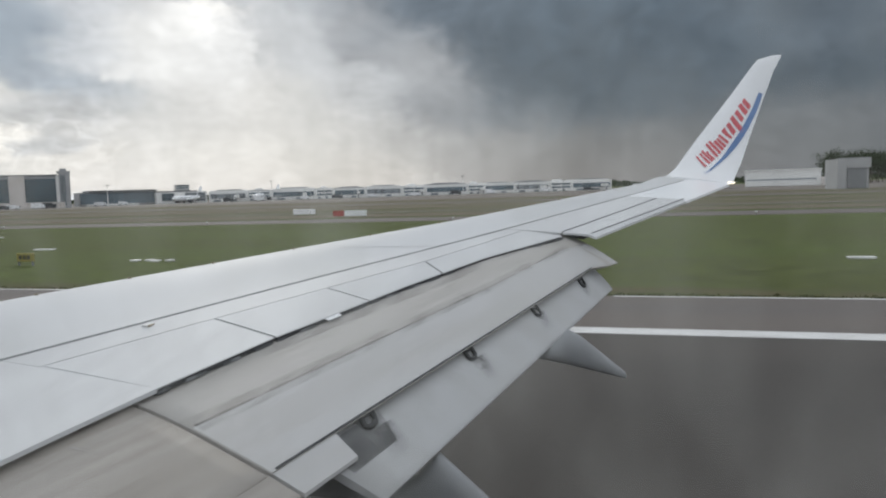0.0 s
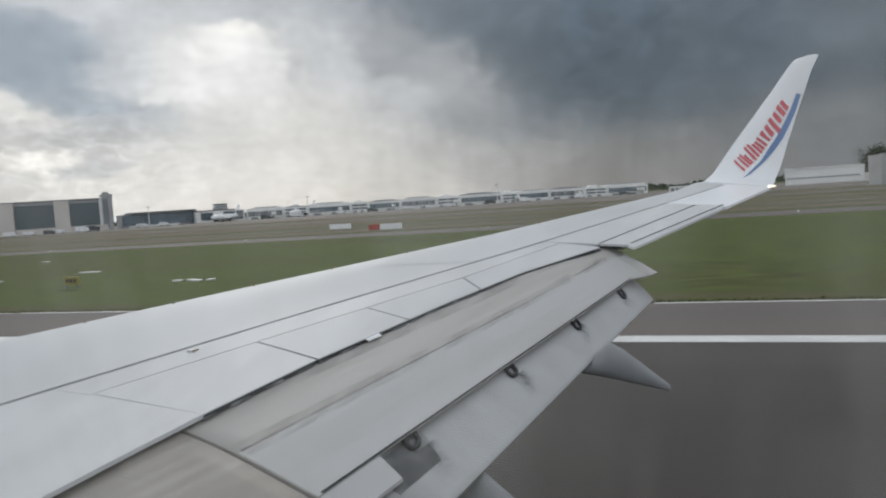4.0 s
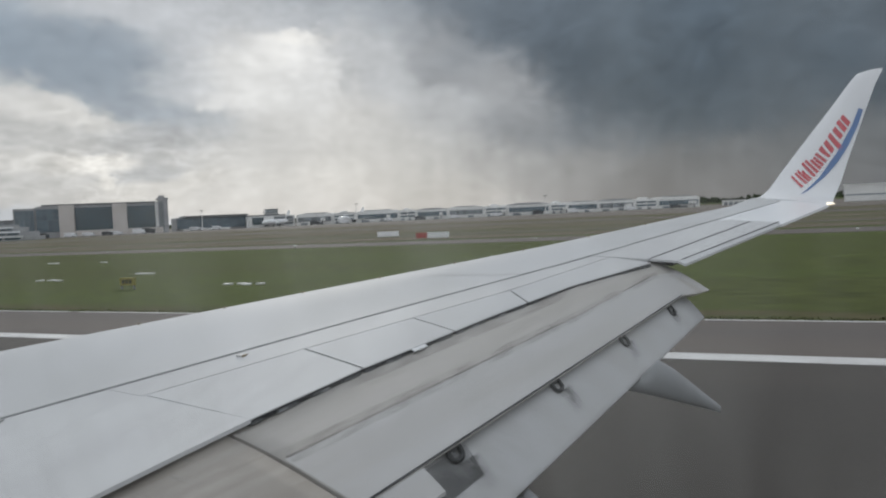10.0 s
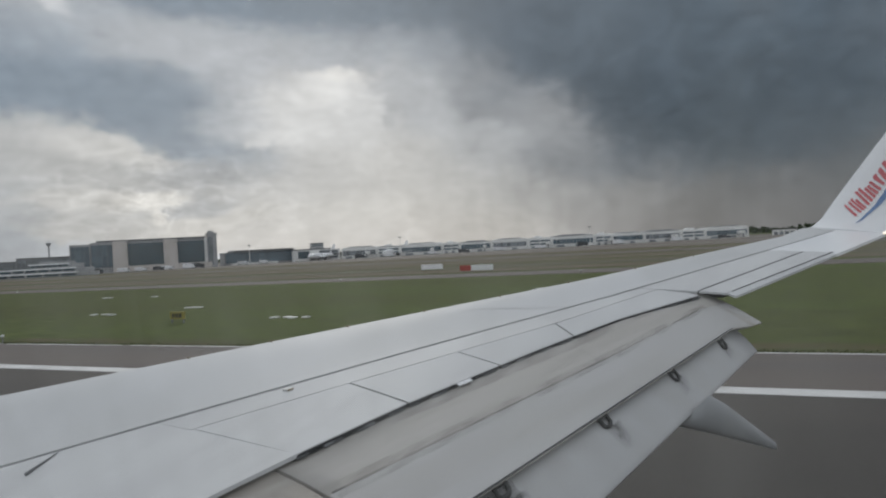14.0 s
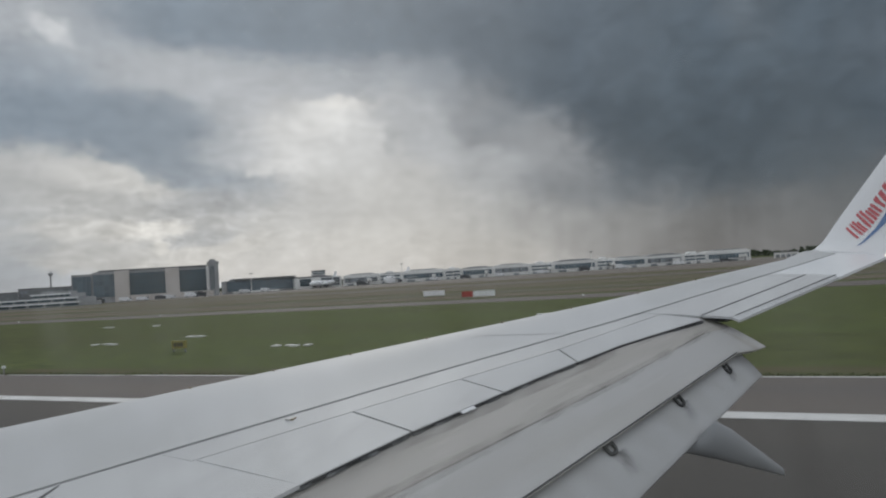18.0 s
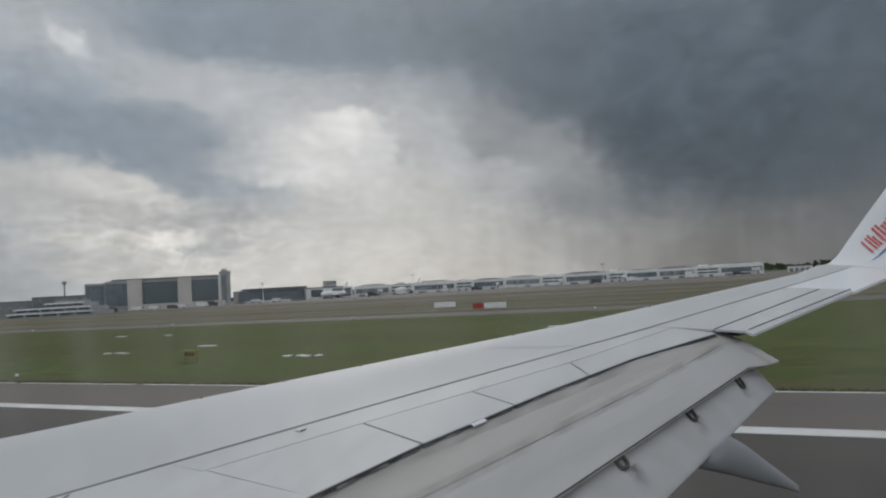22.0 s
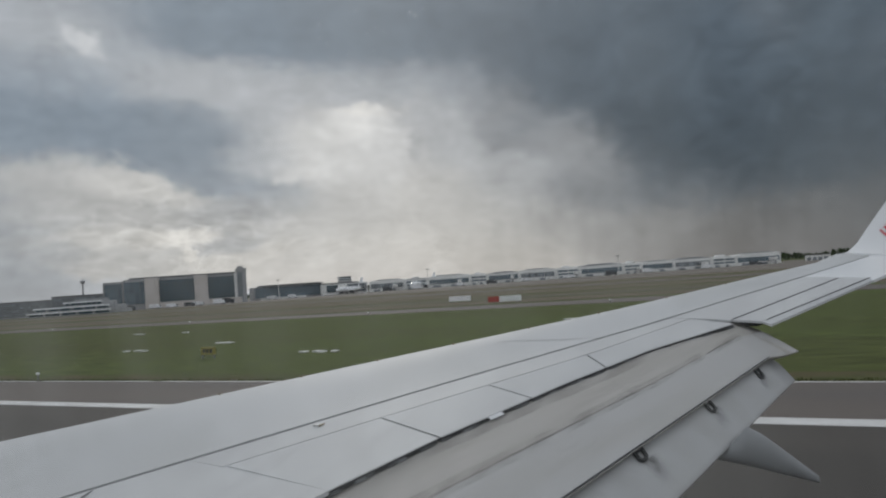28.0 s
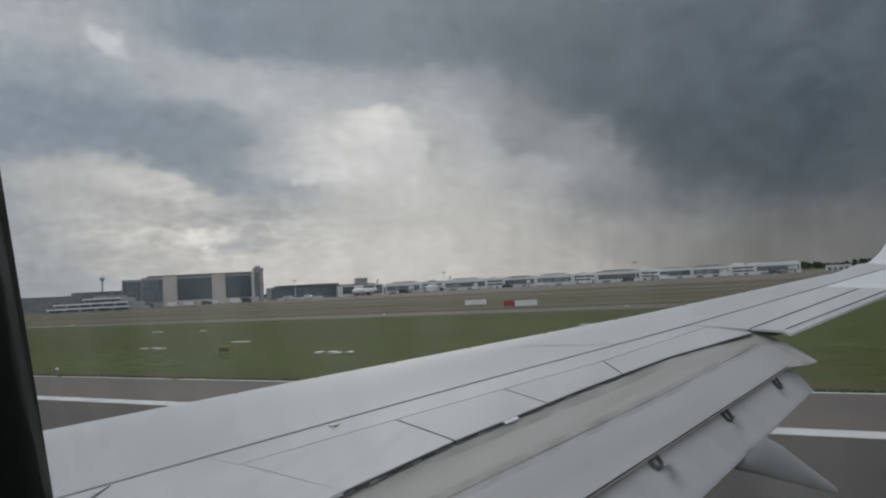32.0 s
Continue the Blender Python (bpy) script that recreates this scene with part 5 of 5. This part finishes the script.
# ---- lamp masts ----
def lamp_mast(p, h):
    ob = empty("apron_lamp", "tall slim grey apron floodlight mast", "lamp post", "apron floodlights", Matrix.Translation(p))
    part("pole", tube(bmesh.new(), [(0, 0, 0), (0, 0, h)], [0.3, 0.16], 8), PALECON, ob)
    part("lamp_head", boxmesh(-1.4, 1.4, -0.25, 0.25, h, h + 0.5, bevel=0.05), MULLION, ob)


for az, r in ((-36.3, 600), (-24.5, 590), (-10.0, 625)):
    lamp_mast(spot(az, r), 13)

# ---- aft: hangar, plain block, brick sheds ----
hang, L = site("white_hangar", spot(5.8, 560, 0), spot(10.6, 560, 0), "large white clad hangar with a low annex", "hangar")
bx("wall", hang, PALECON, 0, L, 0, 40, 0, 11.2)
bx("roof", hang, PALECON, -0.5, L + 0.5, -0.5, 40.5, 11.2, 12.0)
bx("door_band", hang, GLASS_BLUE, 1, L - 3, -0.2, 0.1, 4.2, 5.2, "dark window band")
bx("annex", hang, BEIGE, L + 0.05, L + 7, -3, 20, 0, 6.0)
for k in range(6):
    bx("door_leaf", hang, PALECON, 1 + k * (L - 4) / 6 + 0.1, 1 + (k + 1) * (L - 4) / 6 - 0.1, -0.35, -0.02, 0.2, 4.0)
blk, L = site("test_block", spot(11.6, 330, 0), spot(13.4, 335, 0), "plain grey concrete block with a tall door recess", "building")
bx("wall", blk, GREYCON, 0, L, 0, 12, 0, 12.4)
bx("side_pier", blk, GREYCON, -0.6, L * 0.22, -0.8, -0.02, 0, 12.8)
bx("lintel", blk, GREYCON, L * 0.22 + 0.02, L + 0.6, -0.8, -0.02, 8.6, 12.8)
bx("tall_door", blk, MULLION, L * 0.3, L * 0.92, -0.25, 0.1, 0.1, 8.5)
for i, (aa, ab, r) in enumerate(((14.6, 18.4, 300),)):
    sh, L = site("brick_shed", spot(aa, r, 0), spot(ab, r, 0), "low red brick shed with pale posts", "shed", "brick sheds")
    bx("wall", sh, BRICK, 0, L, 0, 10, 0, 5.6)
    bx("roof", sh, PALECON, -0.5, L + 0.5, -0.6, 10.6, 5.6, 6.3)
    for k in range(5):
        bx("post", sh, PALECON, k * L / 4.05 - 0.2, k * L / 4.05 + 0.2, -0.35, -0.02, 0, 5.5)

# ---- trees ----
def tree_mesh(seed, h):
    rd = random.Random(seed)
    bt = bmesh.new()
    tube(bt, [(0, 0, 0), (0.1, 0.05, h * 0.3), (0.0, 0.2, h * 0.6), (0.1, 0.1, h * 0.85)], [h * 0.022, h * 0.017, h * 0.010, 0.04], 7)
    tips = []
    for i in range(9):
        a, z0 = rd.uniform(0, math.tau), h * rd.uniform(0.25, 0.65)
        ln = h * rd.uniform(0.18, 0.32)
        tip = (math.cos(a) * ln, math.sin(a) * ln, z0 + ln * rd.uniform(0.4, 0.9))
        tube(bt, [(0, 0, z0), tuple(c * 0.5 for c in tip[:2]) + ((z0 + tip[2]) / 2 + 0.1,), tip], [h * 0.009, h * 0.006, 0.03], 5)
        tips.append(tip)
    tips += [(0.1, 0.1, h * 0.85), (0.5, -0.4, h * 0.75), (-0.6, 0.3, h * 0.7)]
    bl = bmesh.new()
    for tip in tips:
        spread = h * rd.uniform(0.09, 0.15)
        for _ in range(70):
            c = Vector(tip) + Vector((rd.gauss(0, spread * 0.7), rd.gauss(0, spread * 0.7), rd.gauss(0, spread * 0.6)))
            e = Euler((rd.uniform(0, 6), rd.uniform(0, 6), rd.uniform(0, 6))).to_matrix()
            s = rd.uniform(0.35, 0.75)
            v = [bl.verts.new(c + e @ Vector(p)) for p in ((-s, 0, 0), (0, -s * 0.6, 0.1), (s, 0, 0), (0, s * 0.6, 0.1))]
            bl.faces.new(v)
    return bt, bl


protos = []
for sd in range(4):
    bt, bl = tree_mesh(20 + sd, 17 + sd * 1.6)
    ob = empty("tree", "dark green leafy broad tree in a wood", "tree", "wood behind the hangar")
    part("trunk", bt, BARK, ob)
    part("crown", bl, LEAF, ob, "dark green leaves")
    protos.append(ob)
count = 0
for i in range(58):
    az = 11.0 + 10.5 * ((i * 0.618) % 1.0)
    r = 600 + 130 * rnd.random()
    m = Matrix.Translation(spot(az, r, 0)) @ Matrix.Rotation(rnd.uniform(0, 6.28), 4, "Z")
    if i < 4:
        protos[i].matrix_world = m
    else:
        copy_thing(protos[i % 4], m)

# far woods and roofs along the horizon, too many to count
bm = bmesh.new()
rd = random.Random(3)
for i in range(5200):
    az = rd.uniform(-64, 24)
    r = rd.uniform(1500, 1900)
    hgt = (8 + 5 * noise.noise(Vector((az * 0.35, 0, 0)))) * (1.25 if az > -6 else 0.8)
    c = spot(az, r, 0) + Vector((0, 0, rd.uniform(0.1, 1) * hgt))
    e = Euler((rd.uniform(0, 6), rd.uniform(0, 6), rd.uniform(0, 6))).to_matrix()
    s = rd.uniform(2.0, 4.5)
    bm.faces.new([bm.verts.new(c + e @ Vector(p)) for p in ((-s, 0, 0), (0, -s * 0.8, 0), (s, 0, 0), (0, s * 0.8, 0))])
tagged(part("far_woods", bm, LEAF), "distant dark line of woods on the horizon", "woods", kind="stuff")

# ---- boards and markers in the grass ----
def board(p, length, height, face, label, ends=None, bars=0, turn=0.0):
    ob = empty("airfield_sign", label, "airfield sign", m=Matrix.Translation(p) @ Matrix.Rotation(radians(turn), 4, "Z"))
    part("panel", boxmesh(0, length, 0, 0.16, 0.25, 0.25 + height, bevel=0.02), face, ob)
    if ends:
        part("end_panel", boxmesh(-length * 0.52, -0.02, 0, 0.16, 0.25, 0.25 + height, bevel=0.02), ends, ob)
    for k in range(bars):
        part("bar", boxmesh(length * (0.15 + 0.25 * k), length * (0.32 + 0.25 * k), -0.012, -0.002, 0.25 + height * 0.25, 0.25 + height * 0.75), BLACK, ob)
    for f in (0.08, 0.92):
        part("leg", boxmesh(length * f - 0.04, length * f + 0.04, 0.04, 0.12, -0.05, 0.26), MULLION, ob)


board(Vector((-46.2, 106, 0.0)), 3.6, 0.85, WHITE, "white airfield board with a red end panel on the grass", TARP)
board(Vector((-62.0, 120, 0.0)), 4.2, 0.9, WHITE, "long white airfield board on the grass")
board(Vector((-37.5, 36.5, 0.0)), 1.2, 0.5, SIGN_YELLOW, "small yellow airfield sign with dark marks", bars=3)


def marker(p, w, d, h, label, mat=None):
    ob = empty("grass_marker", label, "marker", "markers in the grass", Matrix.Translation(p))
    part("slab", boxmesh(-w / 2, w / 2, -d / 2, d / 2, 0.0, h, bevel=min(0.03, h * 0.3)), mat or LINE, ob)


for x, y, w in ((-47.0, 48.5, 1.8), (-31.0, 39.0, 0.5), (-30.1, 39.2, 0.45), (-29.4, 38.8, 0.5), (-28.6, 39.1, 0.4), (-52.5, 43.0, 0.5), (-51.4, 43.2, 0.6), (-50.2, 42.8, 0.5), (9.0, 39.0, 1.2), (-78.0, 66, 1.5), (-70.0, 66, 0.8), (-20.0, 61, 1.6)):
    marker(Vector((x, y, 0.0)), w, 0.5, 0.09, "flat white concrete marker slab")


def post(p, h):
    ob = empty("edge_light", "small white runway edge light on a stem", "edge light", "edge lights", Matrix.Translation(p))
    part("stem", tube(bmesh.new(), [(0, 0, 0), (0, 0, h * 0.7)], [0.03, 0.03], 8), MULLION, ob)
    part("lamp", smooth_bm(tube(bmesh.new(), [(0, 0, h * 0.7), (0, 0, h * 0.75), (0, 0, h * 0.95), (0, 0, h)], [0.05, 0.10, 0.09, 0.03], 10)), WHITE, ob)


for i in range(9):
    post(Vector((-130 + i * 30.0, 26.1 + 0.0175 * (130 - i * 30.0), 0.03)), 0.45)
for i in range(7):
    post(Vector((-160 + i * 34.0, 87.6, 0.0)), 0.5)
post(Vector((-16.5, 33.0, 0.0)), 0.9)

# pale broken edge line of the shoulder
for i in range(26):
    x = -190 + i * 9.4
    part_ob = slab("shoulder_edge_line", x, x + 8.9, 25.72, 25.89, 0.036, LINE)
    tagged(part_ob, "thin pale line along the pavement edge", "marking", kind="structure")

# grass tufts along the pavement and over the near verge
bm = bmesh.new()
rd = random.Random(11)
def tuft(x, y, h):
    for _ in range(4):
        a = rd.uniform(0, math.tau)
        w = 0.02 + 0.02 * rd.random()
        dx, dy = math.cos(a), math.sin(a)
        lean = rd.uniform(0.2, 0.7) * h
        px, py = x + rd.gauss(0, 0.06), y + rd.gauss(0, 0.06)
        bm.faces.new([bm.verts.new(q) for q in ((px - dy * w, py + dx * w, -0.01), (px + dy * w, py - dx * w, -0.01), (px + dx * lean, py + dy * lean, h))])


for _ in range(2600):
    x_tuft = rd.uniform(-75, 25)
    tuft(x_tuft, 25.95 - 0.0175 * x_tuft + abs(rd.gauss(0, 0.30)), rd.uniform(0.03, 0.10))
tagged(part("grass_tufts", bm, GRASS), "short green grass tufts on the verge", "grass", kind="stuff")
